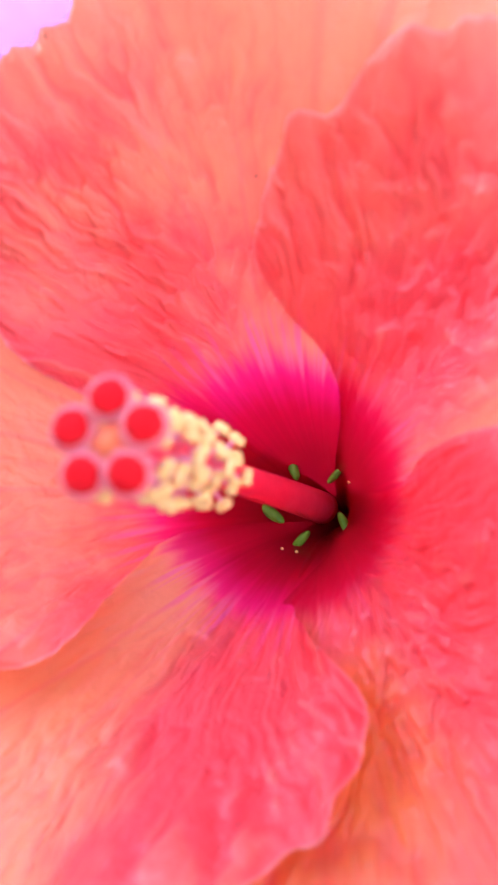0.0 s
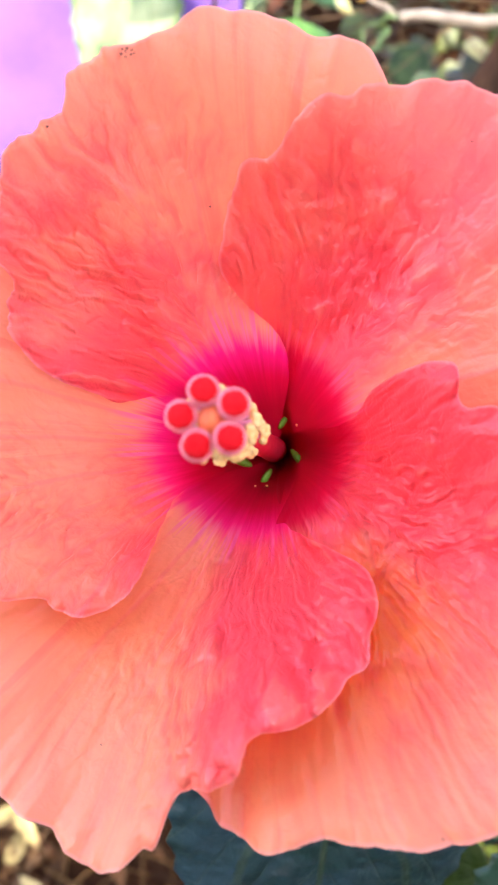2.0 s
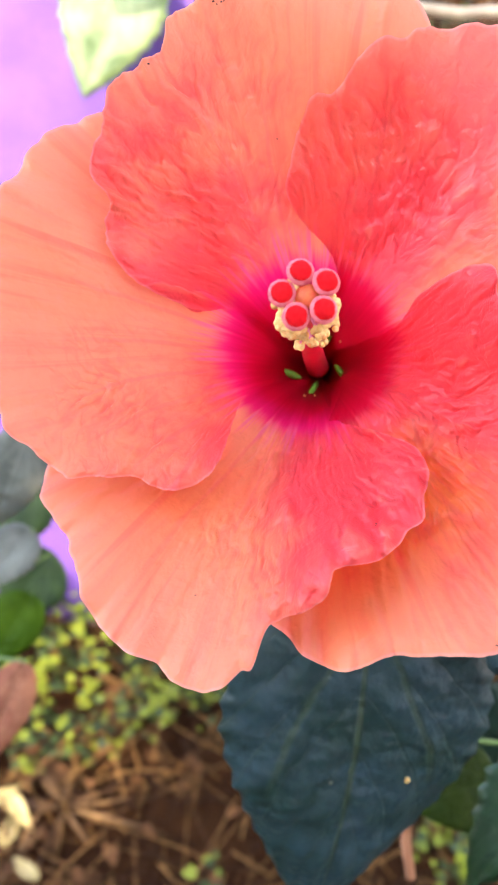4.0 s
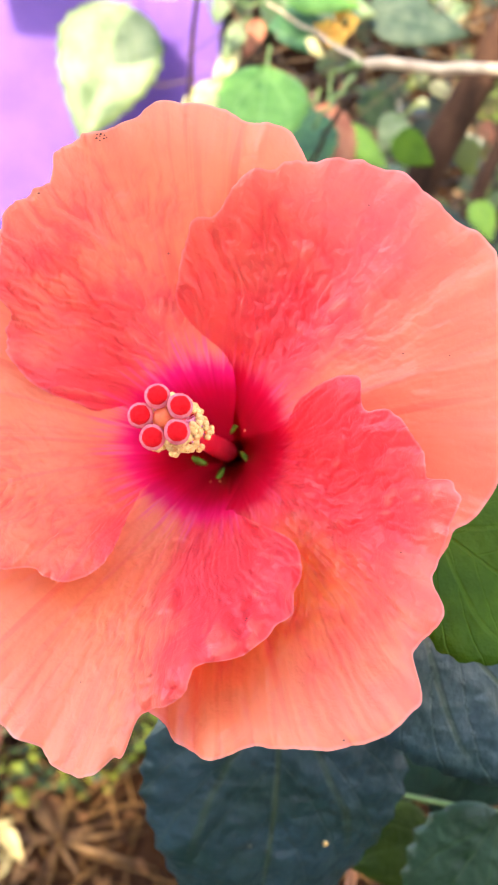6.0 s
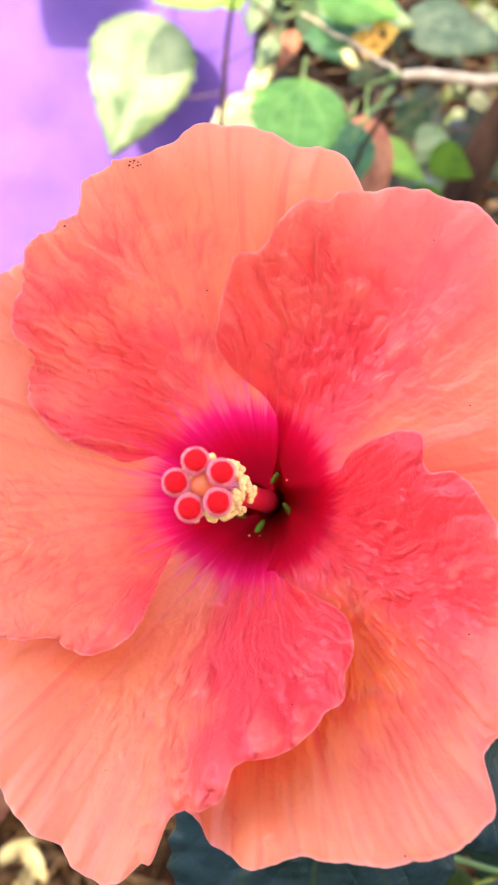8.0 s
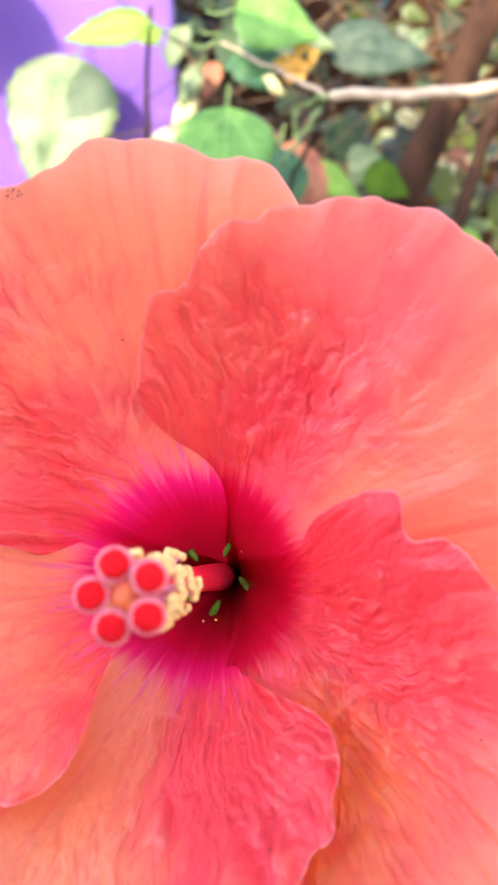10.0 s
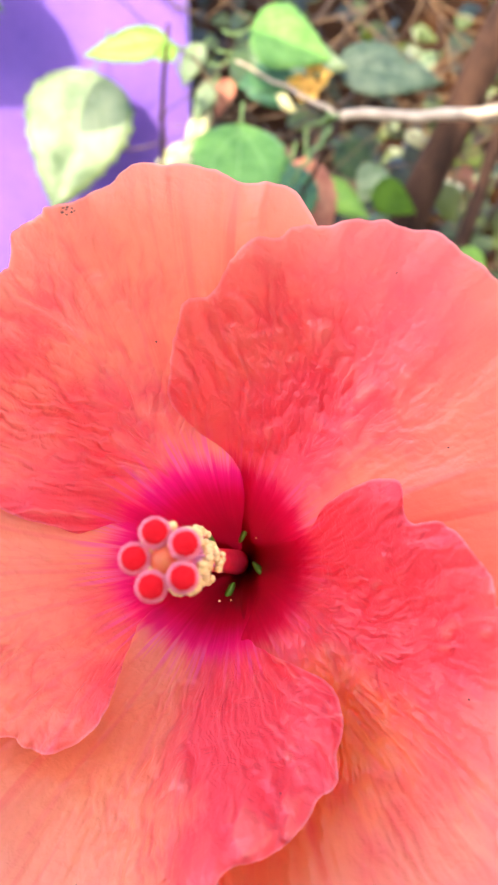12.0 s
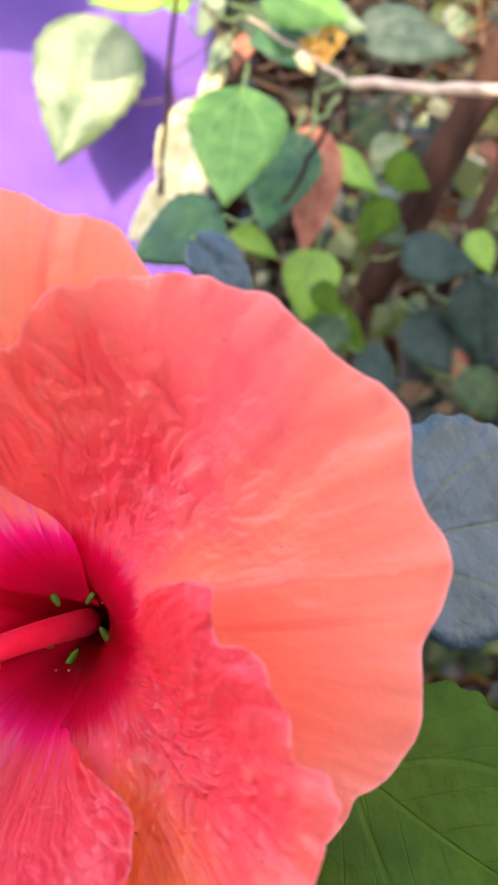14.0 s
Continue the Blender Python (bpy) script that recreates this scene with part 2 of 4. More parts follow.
LEAF_MID = leaf_material("leaf_mid", (0.014, 0.036, 0.010), (0.046, 0.082, 0.018), (0.07, 0.11, 0.04), 0.5, 0.2, 0.3)
LEAF_ASH = leaf_material("leaf_ash", (0.10, 0.11, 0.085), (0.19, 0.19, 0.15), (0.24, 0.24, 0.19), 0.6, 0.2)
LEAF_LIME = leaf_material("leaf_lime", (0.14, 0.28, 0.02), (0.22, 0.38, 0.03), (0.28, 0.42, 0.08), 0.45, 0.4)
LEAF_BROWN = leaf_material("leaf_dry", (0.26, 0.070, 0.032), (0.42, 0.15, 0.07), (0.46, 0.20, 0.10), 0.75, 0.15)
BARK = plain_material("bark", (0.016, 0.008, 0.005), (0.062, 0.029, 0.016), 60.0, 0.9, 0.8, (1, 1, 0.2), gloss=0.1)
TWIG = plain_material("twig_pale", (0.28, 0.19, 0.12), (0.45, 0.34, 0.22), 80.0, 0.8, 0.5)
STEM = plain_material("stem_green", (0.06, 0.12, 0.02), (0.14, 0.20, 0.05), 120.0, 0.6, 0.4)
PAINT = plain_material("purple_paint", (0.115, 0.048, 0.25), (0.155, 0.066, 0.30), 14.0, 0.7, 0.35, distance=0.003)
PLASTER = plain_material("plaster", (0.56, 0.53, 0.48), (0.66, 0.63, 0.58), 5.0, 0.9, 0.4)
EARTH = plain_material("earth", (0.013, 0.0046, 0.0016), (0.042, 0.016, 0.005), 9.0, 0.95, 0.9, distance=0.02, gloss=0.08)
STRAW = plain_material("straw", (0.034, 0.014, 0.005), (0.25, 0.125, 0.040), 20.0, 0.8, 0.3, island=0.9, gloss=0.15)
LITTER = plain_material("litter", (0.022, 0.009, 0.003), (0.14, 0.062, 0.024), 25.0, 0.85, 0.5, island=0.9, gloss=0.08)
TANGLE = plain_material("dry_twigs", (0.018, 0.008, 0.003), (0.15, 0.082, 0.032), 20.0, 0.8, 0.3, island=0.9)
HERB = plain_material("herb", (0.022, 0.045, 0.004), (0.22, 0.26, 0.016), 25.0, 0.5, 0.3, share=0.3, island=0.9)
FOLIAGE = plain_material("foliage", (0.004, 0.011, 0.002), (0.075, 0.10, 0.012), 12.0, 0.45, 0.3, share=0.25, island=1.1)


# ---- mesh helpers ----
def part(name, bm, mat, parent=None, label="", smooth=True):
    me = bpy.data.meshes.new(name)
    for face in bm.faces:
        face.smooth = smooth
    bm.to_mesh(me)
    bm.free()
    me.materials.append(mat)
    ob = new(name, me)
    ob.parent = parent
    if label:
        ob["label"] = label
    return ob


def thing(name, label, category, at=(0, 0, 0), group="", kind=""):
    ob = new(name)
    ob.location = at
    return tagged(ob, label, category, group, kind)


def tube(bm, points, radii, sides=8, cap=True):
    """A round stalk along points, with its own radius at each."""
    rings, pts = [], [Vector(p) for p in points]
    side = None
    for i, p in enumerate(pts):
        ahead = (pts[min(i + 1, len(pts) - 1)] - pts[max(i - 1, 0)]).normalized()
        if side is None:
            side = ahead.orthogonal().normalized()
        side = (side - ahead * side.dot(ahead)).normalized()
        up = ahead.cross(side)
        rings.append([bm.verts.new(p + radii[i] * (math.cos(a) * side + math.sin(a) * up)) for a in (2 * math.pi * k / sides for k in range(sides))])
    for a, b in zip(rings, rings[1:]):
        for k in range(sides):
            bm.faces.new((a[k], a[(k + 1) % sides], b[(k + 1) % sides], b[k]))
    if cap:
        bm.faces.new(rings[0][::-1])
        bm.faces.new(rings[-1])
    return rings


def bent(a, b, sag=0.0, steps=8, wobble=0.0, seed=0):
    """Points from a to b with a sag and a slight wobble."""
    rng, a, b = random.Random(seed), Vector(a), Vector(b)
    out = []
    for i in range(steps + 1):
        f = i / steps
        p = a.lerp(b, f) + Vector((0, 0, -4 * sag * f * (1 - f)))
        if 0 < i < steps:
            p += Vector((rng.uniform(-1, 1), rng.uniform(-1, 1), rng.uniform(-1, 1))) * wobble
        out.append(p)
    return out


def leaf_blade(bm, base, tip, wide, facing, teeth=9, fold=0.12, droop=0.06, rows=40, cols=10, blunt=0.36, seed=0, thick=0.0004, bite=0.14):
    """A toothed leaf blade from base to tip, folded along its midrib, quilted between the veins."""
    rng = random.Random(seed)
    base, tip = Vector(base), Vector(tip)
    length = (tip - base).length
    y = (tip - base).normalized()
    zed = Vector(facing)
    zed = (zed - y * zed.dot(y)).normalized()
    x = y.cross(zed)
    uvs = bm.loops.layers.uv.verify()
    grid, place = [], {}
    skew, twist = rng.uniform(-0.04, 0.04), rng.uniform(-0.2, 0.2)
    for i in range(rows + 1):
        v = i / rows
        half = 0.5 * wide * (v / blunt) ** 0.55 * math.exp(0.55 * (1 - v / blunt)) if v < blunt else 0.5 * wide * max(1 - ((v - blunt) / (1 - blunt)) ** 1.45, 0.0)
        saw = bite * (abs(((v * teeth) % 1.0) - 0.35) - 0.2) if 0.12 < v < 0.97 else 0.0
        line = []
        for j in range(cols + 1):
            u = 2 * j / cols - 1
            w = half * (1 + saw * (abs(u) > 0.99))
            quilt = 0.020 * length * abs(math.cos(math.pi * 6 * (v - 0.45 * abs(u)))) * min(5 * abs(u), 1.0) * (1 - abs(u) ** 3) * min(4 * (1 - v), 1.0)
            lift = fold * abs(u) * half + quilt - droop * length * (v * v) - 0.03 * length * u * u + twist * u * half * v
            lift += 0.02 * length * noise.noise(Vector((u * 1.5 + seed * 3.1, v * 4, seed * 1.7))) * abs(u)
            p = base + y * (v * length) + x * (u * w + skew * length * math.sin(math.pi * v)) + zed * lift
            vert = bm.verts.new(p)
            place[vert] = (u, v)
            line.append(vert)
        grid.append(line)
    faces = []
    for a, b in zip(grid, grid[1:]):
        for j in range(cols):
            faces.append(bm.faces.new((a[j], a[j + 1], b[j + 1], b[j])))
    for face in faces:
        for loop in face.loops:
            loop[uvs].uv = place[loop.vert]
    if thick:
        back = {}
        for vert in place:
            back[vert] = bm.verts.new(vert.co - zed * thick)
        for face in faces:
            low = bm.faces.new([back[v] for v in reversed(face.verts)])
            for loop, v in zip(low.loops, reversed(face.verts)):
                loop[uvs].uv = place[v]
        rim = [grid[0][j] for j in range(cols + 1)] + [r[-1] for r in grid[1:]] + [grid[-1][j] for j in range(cols - 1, -1, -1)] + [r[0] for r in grid[-2:0:-1]]
        for a, b in zip(rim, rim[1:] + rim[:1]):
            bm.faces.new((b, a, back[a], back[b]))


# ---- ground, bank and wall ----
def ground_height(x, y):
    """Level soil that climbs to a low bank behind the shrubs."""
    f = min(max((y - 1.25) / 0.9, 0.0), 1.0)
    bumps = 0.02 * noise.noise(Vector((x * 5, y * 5, 0))) + 0.008 * noise.noise(Vector((x * 17, y * 17, 3)))
    near = 1.0 if abs(x) < 5 and abs(y) < 6 else 0.0
    return 1.15 * f * f * (3 - 2 * f) + near * bumps


def build_ground():
    bm = bmesh.new()
    xs = [-400, -60, -12] + [-3 + 0.06 * i for i in range(101)] + [12, 60, 400]
    ys = [-400, -60, -12] + [-2 + 0.06 * i for i in range(101)] + [12, 60, 400]
    grid = [[bm.verts.new((x, y, ground_height(x, y))) for x in xs] for y in ys]
    for a, b in zip(grid, grid[1:]):
        for j in range(len(xs) - 1):
            bm.faces.new((a[j], a[j + 1], b[j + 1], b[j]))
    tagged(part("ground", bm, EARTH), "brown soil strewn with straw and dry leaves", "ground", kind="structure")


build_ground()


def build_wall():
    bm = bmesh.new()
    x0, x1, y0, y1, top = -2.5, -0.035, 1.12, 1.30, 2.3
    cols, rows = 50, 46
    front = [[bm.verts.new((x0 + (x1 - x0) * i / cols, y0 + 0.004 * noise.noise(Vector((i * 0.7, j * 0.7, 1))), -0.1 + (top + 0.1) * j / rows)) for i in range(cols + 1)] for j in range(rows + 1)]
    for a, b in zip(front, front[1:]):
        for i in range(cols):
            bm.faces.new((a[i], a[i + 1], b[i + 1], b[i]))
    rim = [front[0][i] for i in range(cols + 1)] + [r[-1] for r in front[1:]] + [front[-1][i] for i in range(cols - 1, -1, -1)] + [r[0] for r in front[-2:0:-1]]
    back = [bm.verts.new((v.co.x, y1, v.co.z)) for v in rim]
    for k in range(len(rim)):
        m = (k + 1) % len(rim)
        bm.faces.new((rim[m], rim[k], back[k], back[m]))
    bm.faces.new(back)
    bmesh.ops.recalc_face_normals(bm, faces=bm.faces)
    tagged(part("wall_north", bm, PAINT, smooth=False), "purple painted rough plaster wall behind the shrubs", "wall", kind="structure")


build_wall()


def build_unseen_wall(name, middle, size):
    bm = bmesh.new()
    bmesh.ops.create_cube(bm, size=1.0, matrix=Matrix.Translation(middle) @ Matrix.Diagonal((*size, 1)))
    tagged(part(name, bm, PLASTER, smooth=False), "plain pale plaster wall, unseen, added to shape the light", "wall", kind="structure")


# added out of view: one cuts off low sky, one bounces sun back
build_unseen_wall("unseen_wall_south", (0.0, -1.8, 0.9), (9.0, 0.2, 1.95))
build_unseen_wall("unseen_wall_east", (1.5, 0.65, 1.15), (0.2, 4.68, 2.45))

# ---- hibiscus flower ----
# Each petal's outline: degrees round its middle, counted from its outward axis, and reach in mm.
PETAL_TOP = dict(skin=PETAL, gain=1.25, splay=20.0, smooth=0.30, knobs=0.50, mid=112, centre=112, over=3.8, amber=0.1, pleat=0.06, blush=-0.02, spread=0.55, lift=(2.49, 3.7, -0.3, 1.52, 2.72, 0.63, -1.36, 1.42, -3.19, -4.34, -2.04, -1.98, 6.69, 6.49, 0.23), ruffle=((60, -8, 3.7), (54, 9, 5.0), (72, -26, -5.0)),
    rim=((0, 23.5), (4, 23.0), (11, 20.7), (23, 20.0), (28, 21.1), (39, 23.0), (45, 24.9), (52, 25.1), (60, 26.1), (77, 28.8), (80, 28.6), (85, 26.9),
         (94, 29.6), (120, 32.0), (130, 30.6), (139, 30.0), (149, 26.1), (168, 32.7), (180, 39.0), (198, 30.0), (230, 32.6), (240, 39.2), (244, 42.9),
         (248, 44.5), (254, 47.5), (260, 51.7), (264, 50.5), (273, 48.0), (282, 47.0), (288, 47.2), (292, 44.9), (300, 41.8), (307, 40.9), (315, 37.6),
         (320, 35.5), (331, 26.6), (341, 25.2),))
PETAL_UPPER = dict(skin=PETAL_ROSE, band=(5.0, 15.0, 0.80), gain=0.85, splay=15.0, smooth=0.22, knobs=0.78, mid=40, centre=38, amber=0.15, pleat=0.2, blush=-0.08, spread=0.16, lift=(-2.4, 6.46, 1.5, -1.72, 3.26, -1.53, -2.54, 0.23, -0.25, -3.83, -0.44, 0.34, 0.45, 0.51, 3.83), ruffle=(),
    rim=((0, 35.6), (15, 34.9), (20, 35.2), (29, 33.6), (37, 33.5), (44, 32.7), (60, 32.3), (65, 31.9), (79, 33.1), (92, 32.0), (105, 33.9), (120, 33.0),
         (130, 32.6), (145, 23.7), (159, 23.0), (168, 26.0), (175, 32.5), (180, 38.9), (197, 30.0), (215, 29.7), (230, 36.3), (240, 51.0), (247, 56.7), (254, 57.0),
         (261, 56.8), (265, 54.9), (268, 52.8), (273, 53.1), (282, 51.9), (300, 44.3), (305, 44.7), (318, 43.9), (324, 40.8), (330, 39.3), (344, 40.4),))
PETAL_LOWER = dict(skin=PETAL_RED, gain=1.00, splay=18.0, smooth=0.66, knobs=0.55, mid=-32, centre=-36, amber=1.0, pleat=0.42, blush=0.74, spread=1.55, lift=(-1.68, 2.42, 1.0, 1.42, 0.74, -2.56, -2.39, -0.46, -7.17, -3.42, 2.58, 3.01, -1.39, 0.05, -0.15), ruffle=((41, 39, 7.6), (54, 21, 5.7), (42, 45, -4.9)),
    rim=((0, 31.7), (8, 31.3), (16, 27.0), (21, 27.1), (31, 27.7), (41, 28.9), (49, 31.1), (52, 30.6), (56, 30.1), (60, 26.5), (63, 26.6), (69, 27.8),
         (81, 28.6), (87, 29.5), (94, 29.4), (101, 27.5), (105.5, 29.2), (108, 32.7), (113, 34.0), (117, 33.6), (124, 32.3), (134, 30.3), (144, 27.0), (161, 29.5), (180, 38.8), (200, 28.4),
         (240, 36.0), (249, 43.4), (257, 51.1), (260, 50.7), (266, 50.9), (272, 50.8), (276, 51.7), (281, 51.2), (288, 48.2), (293, 44.5), (300, 42.9),
         (332, 41.7), (339, 40.2), (343, 39.4), (349, 32.2), (352, 31.7),))
PETAL_BOTTOM = dict(skin=PETAL, gain=1.40, splay=5.0, smooth=0.18, knobs=0.25, mid=-95, centre=-100, amber=0.50, pleat=0.16, blush=0.20, spread=2.1, roll=True, lift=(-2.76, 3.01, -1.45, 0.69, 1.84, -5.14, -3.01, -0.3, -2.55, 7.79, -4.47, -0.06, -2.35, 3.94, 0.83), ruffle=((50, 16, 7.7), (50, 16, 1.6)),
    rim=((0, 37.4), (4, 35.8), (8, 33.0), (12, 32.3), (15, 27.8), (19, 24.8), (25, 23.9), (41, 23.5), (51, 23.2), (60, 21.1), (76, 27.0), (84, 29.2),
         (88, 29.8), (93, 32.4), (101, 32.4), (108, 33.7), (120, 32.9), (130, 28.5), (150, 23.1), (156, 22.6), (159, 21.8), (165, 31.8), (170, 34.4),
         (180, 38.8), (190, 38.1), (230, 33.7), (240, 37.4), (250, 42.8), (256, 47.5), (267, 48.9), (276, 50.2), (281, 49.6), (290, 43.8), (300, 40.9),
         (316, 41.4), (332, 39.7), (340, 38.0), (347, 38.9),))
PETAL_SIDE = dict(skin=PETAL, gain=0.65, splay=22.0, smooth=0.35, knobs=0.30, mid=-165, centre=-172, amber=0.0, pleat=0.12, blush=-0.45, spread=0.8, lift=(-0.89, 1.17, 0.69, -1.26, 1.1, 6.16, 0.08, 1.67, -1.67, -1.44, -0.27, 0.02, -0.7, -0.93, -0.57), ruffle=(),
    rim=((0, 29.6), (23, 28.9), (32, 29.5), (44, 28.4), (50, 29.0), (60, 29.3), (64, 29.7), (70, 28.1), (78, 27.7), (87, 27.4), (100, 31.4), (120, 30.7),
         (130, 27.1), (164, 25.2), (175, 32.7), (180, 38.3), (185, 36.1), (197, 28.8), (211, 27.7), (230, 33.2), (240, 43.2), (248, 52.3), (251, 57.1),
         (253, 58.0), (257, 55.6), (266, 52.7), (286, 48.8), (300, 42.0), (312, 40.5), (318, 38.2), (328, 35.8), (334, 33.8),))
PETALS = (PETAL_TOP, PETAL_UPPER, PETAL_LOWER, PETAL_BOTTOM, PETAL_SIDE)
FLOWER = Matrix(((0.97979, 0.0, -0.20004, -0.0052), (-0.1568, 0.62095, -0.76801, 0.197), (0.12421, 0.78385, 0.6084, 1.0258), (0, 0, 0, 1)))


def soft_step(x):
    x = np.clip(x, 0.0, 1.0)
    return x * x * (3 - 2 * x)


def grain_noise(x, y, seed):
    """Gradient noise over the plane for whole arrays, about -1 to 1."""
    ix, iy = np.floor(x).astype(np.int64), np.floor(y).astype(np.int64)
    fx, fy = x - ix, y - iy
    u, v = fx ** 3 * (fx * (fx * 6 - 15) + 10), fy ** 3 * (fy * (fy * 6 - 15) + 10)

    def corner(dx, dy):
        h = ((ix + dx) * 73856093) ^ ((iy + dy) * 19349663) ^ (int(seed) * 83492791 + 1013)
        h = (h ^ (h >> 13)) * 1274126177 & 0x7FFFFFFF
        h = (h ^ (h >> 15)) * 668265263 & 0x7FFFFFFF
        a = (h >> 7 & 0xFFFF) * (2 * math.pi / 65536.0)
        return np.cos(a) * (fx - dx) + np.sin(a) * (fy - dy)

    low = corner(0, 0) * (1 - u) + corner(1, 0) * u
    high = corner(0, 1) * (1 - u) + corner(1, 1) * u
    return 1.5 * (low * (1 - v) + high * v)


def pillow(x, y, seed):
    """Rounded swellings parted by sharp creases, about -0.4 to 0.6."""
    return np.sqrt(grain_noise(x, y, seed) ** 2 + 0.0025) - 0.36


def funnel(r):
    """Height of the corolla's funnel over its base, in mm, r mm from the axis."""
    return -70.95 + 29.436 * np.log(r + 4.0) + 0.0917 * r


SWELLS = ((28, -30), (28, 30), (46, -42), (46, -14), (46, 14), (46, 42), (66, -36), (66, -12), (66, 12), (66, 36))


def petal_lift(spec, r, phi):
    """How far a petal stands off the funnel: tilted, swollen in places, one side tucked under its neighbour."""
    s, a, c = r / 50.0, phi / 40.0, spec["lift"]
    h = c[0] * s + c[1] * s * a + c[2] * s * a * a + c[3] * s * s + c[4] * s * s * a
    x, y = r * np.cos(np.radians(phi)), r * np.sin(np.radians(phi))
    for (far, turn), amount in zip(SWELLS, c[5:]):
        dx, dy = x - far * math.cos(radians(turn)), y - far * math.sin(radians(turn))
        h = h + amount * np.exp(-(dx * dx + dy * dy) / 338.0)
    for far, turn, amount in spec["ruffle"]:
        dx, dy = x - far * math.cos(radians(turn)), y - far * math.sin(radians(turn))
        h = h + amount * np.exp(-(dx * dx + dy * dy) / 72.0)
    if spec.get("roll"):
        h = h + 3.2 * soft_step((-22.0 - phi) / 30.0) * soft_step((27.0 - r) / 8.0) * soft_step(r / 7.0)
        h = h - 5.0 * soft_step((-36.0 - phi) / 18.0) * soft_step((r - 21.0) / 8.0)
    else:
        h = h - 5.0 * soft_step((-36.0 - phi) / 18.0) * np.minimum(r / 26.0, 1.0)
    return h + spec.get("over", 2.2) * soft_step((phi - 22.0) / 25.0) * soft_step((r - 11.0) / 13.0) * soft_step((44.0 - r) / 14.0)


def rim_reach(rim, degrees):
    """Smooth reach of a petal's outline at angles round its middle."""
    turn, reach = np.array(rim).T
    turn = np.concatenate((turn[-2:] - 360, turn, turn[:2] + 360))
    reach = np.concatenate((reach[-2:], reach, reach[:2]))
    slope = np.gradient(reach, turn)
    i = np.clip(np.searchsorted(turn, degrees, side="right") - 1, 0, len(turn) - 2)
    wide = turn[i + 1] - turn[i]
    f = (degrees - turn[i]) / wide
    return reach[i] * (1 + 2 * f) * (1 - f) ** 2 + slope[i] * wide * f * (1 - f) ** 2 + reach[i + 1] * f * f * (3 - 2 * f) + slope[i + 1] * wide * f * f * (f - 1)


def petal_surface(spec, seed, x, y, edge):
    """Points of a petal's surface in the flower's frame, in mm, with what its colour needs: angle from the midrib, radius, relief, vein track, crispness."""
    r = np.hypot(x, y)
    phi = (np.degrees(np.arctan2(y, x)) - spec["mid"] + 180.0) % 360.0 - 180.0
    h = funnel(r) + petal_lift(spec, r, phi)
    grow = soft_step((r - 13.0) / 15.0)
    bend = 6.0 * grain_noise(x * 0.05, y * 0.05, 2 + seed) + 2.6 * grain_noise(x * 0.15, y * 0.15, 30 + seed) + 0.9 * grain_noise(x * 0.45, y * 0.45, 60 + seed)
    flow = phi + bend
    slant = np.abs(phi - 3.0) - spec["splay"] * np.log(np.maximum(r, 8.0) / 20.0) + 0.9 * bend      # runs along the side veins
    wx, wy = x + 1.1 * grain_noise(x * 0.3, y * 0.3, 90 + seed), y + 1.1 * grain_noise(x * 0.3, y * 0.3, 91 + seed)
    folds = grain_noise(flow * 0.09 + 7 * seed, r * 0.025, 3 + seed)
    long_creases = pillow(slant * 0.15, r * 0.060, 5 + seed)
    short_creases = pillow(slant * 0.32 + 9, r * 0.14 - flow * 0.04, 7 + seed)
    fine_creases = pillow(slant * 0.75 + 3, r * 0.34 + flow * 0.08, 9 + seed)
    crumple = pillow(wx * 0.19, wy * 0.19, 11 + seed) + 0.4 * pillow(slant * 0.22, r * 0.22, 17 + seed)
    blister = grain_noise(x * 0.21, y * 0.21, 12 + seed)
    pebble = 0.5 * grain_noise(wx * 0.62, wy * 0.62, 13 + seed)
    pleats = pillow((phi + 0.4 * bend) * 0.17, r * 0.014, 15 + seed) + 0.5 * pillow((phi + 0.3 * bend) * 0.55, r * 0.03, 16 + seed)
    patchy = soft_step(0.55 + 1.2 * grain_noise(x * 0.085, y * 0.085, 20 + seed))
    crisp = (0.50 + 0.50 * patchy) * (spec["smooth"] + (1.0 - spec["smooth"]) * soft_step((phi + 30) / 44)) * (0.22 + 0.78 * soft_step((70 - r) / 26))
    knobby = soft_step((30 - np.abs(phi - 8)) / 18) * soft_step((r - 15) / 10) * soft_step((60 - r) / 16)
    relief = spec["gain"] * crisp * (0.95 * long_creases + 0.62 * short_creases + 0.16 * fine_creases + 0.55 * crumple + 0.14 * pebble)
    relief = relief + knobby * spec["knobs"] * (0.80 * crumple + 0.40 * blister + 0.20 * pebble)
    relief = relief + spec["pleat"] * soft_step((10.0 - phi) / 18) * soft_step((r - 30) / 16) * 1.3 * pleats
    relief = relief + 0.05 * pebble + 0.06 * soft_step((r - 26) / 14) * pillow((phi + 0.3 * bend) * 1.1, r * 0.05, 18 + seed)
    rib = 0.0
    for turn in (3.0, 15.0, -11.0, 27.0, -25.0, 39.0):
        rib = rib + np.exp(-((phi - turn * (0.75 + 0.006 * r) + 0.22 * bend) * r / (26.0 + 0.3 * r)) ** 2) * soft_step((62 - r) / 26)
    relief = relief + 0.16 * rib * (0.3 + 0.7 * crisp)
    h = h + grow * (1.1 * folds + 1.8 * relief)
    h = h + edge ** 5 * (0.9 * np.sin(phi * 0.42 + seed) + 0.6 * np.sin(phi * 0.95 + 2 * seed) + 0.5 * grain_noise(phi * 0.5, edge * 2, 40 + seed)) * soft_step(r / 30 - 0.6)
    h = h - 0.9 * edge ** 26 * soft_step(r / 30 - 0.6)
    return np.stack((x, y, h), -1), phi, r, grow * relief, slant, grow * np.minimum(crisp + 0.6 * knobby, 1.0), grow * rib


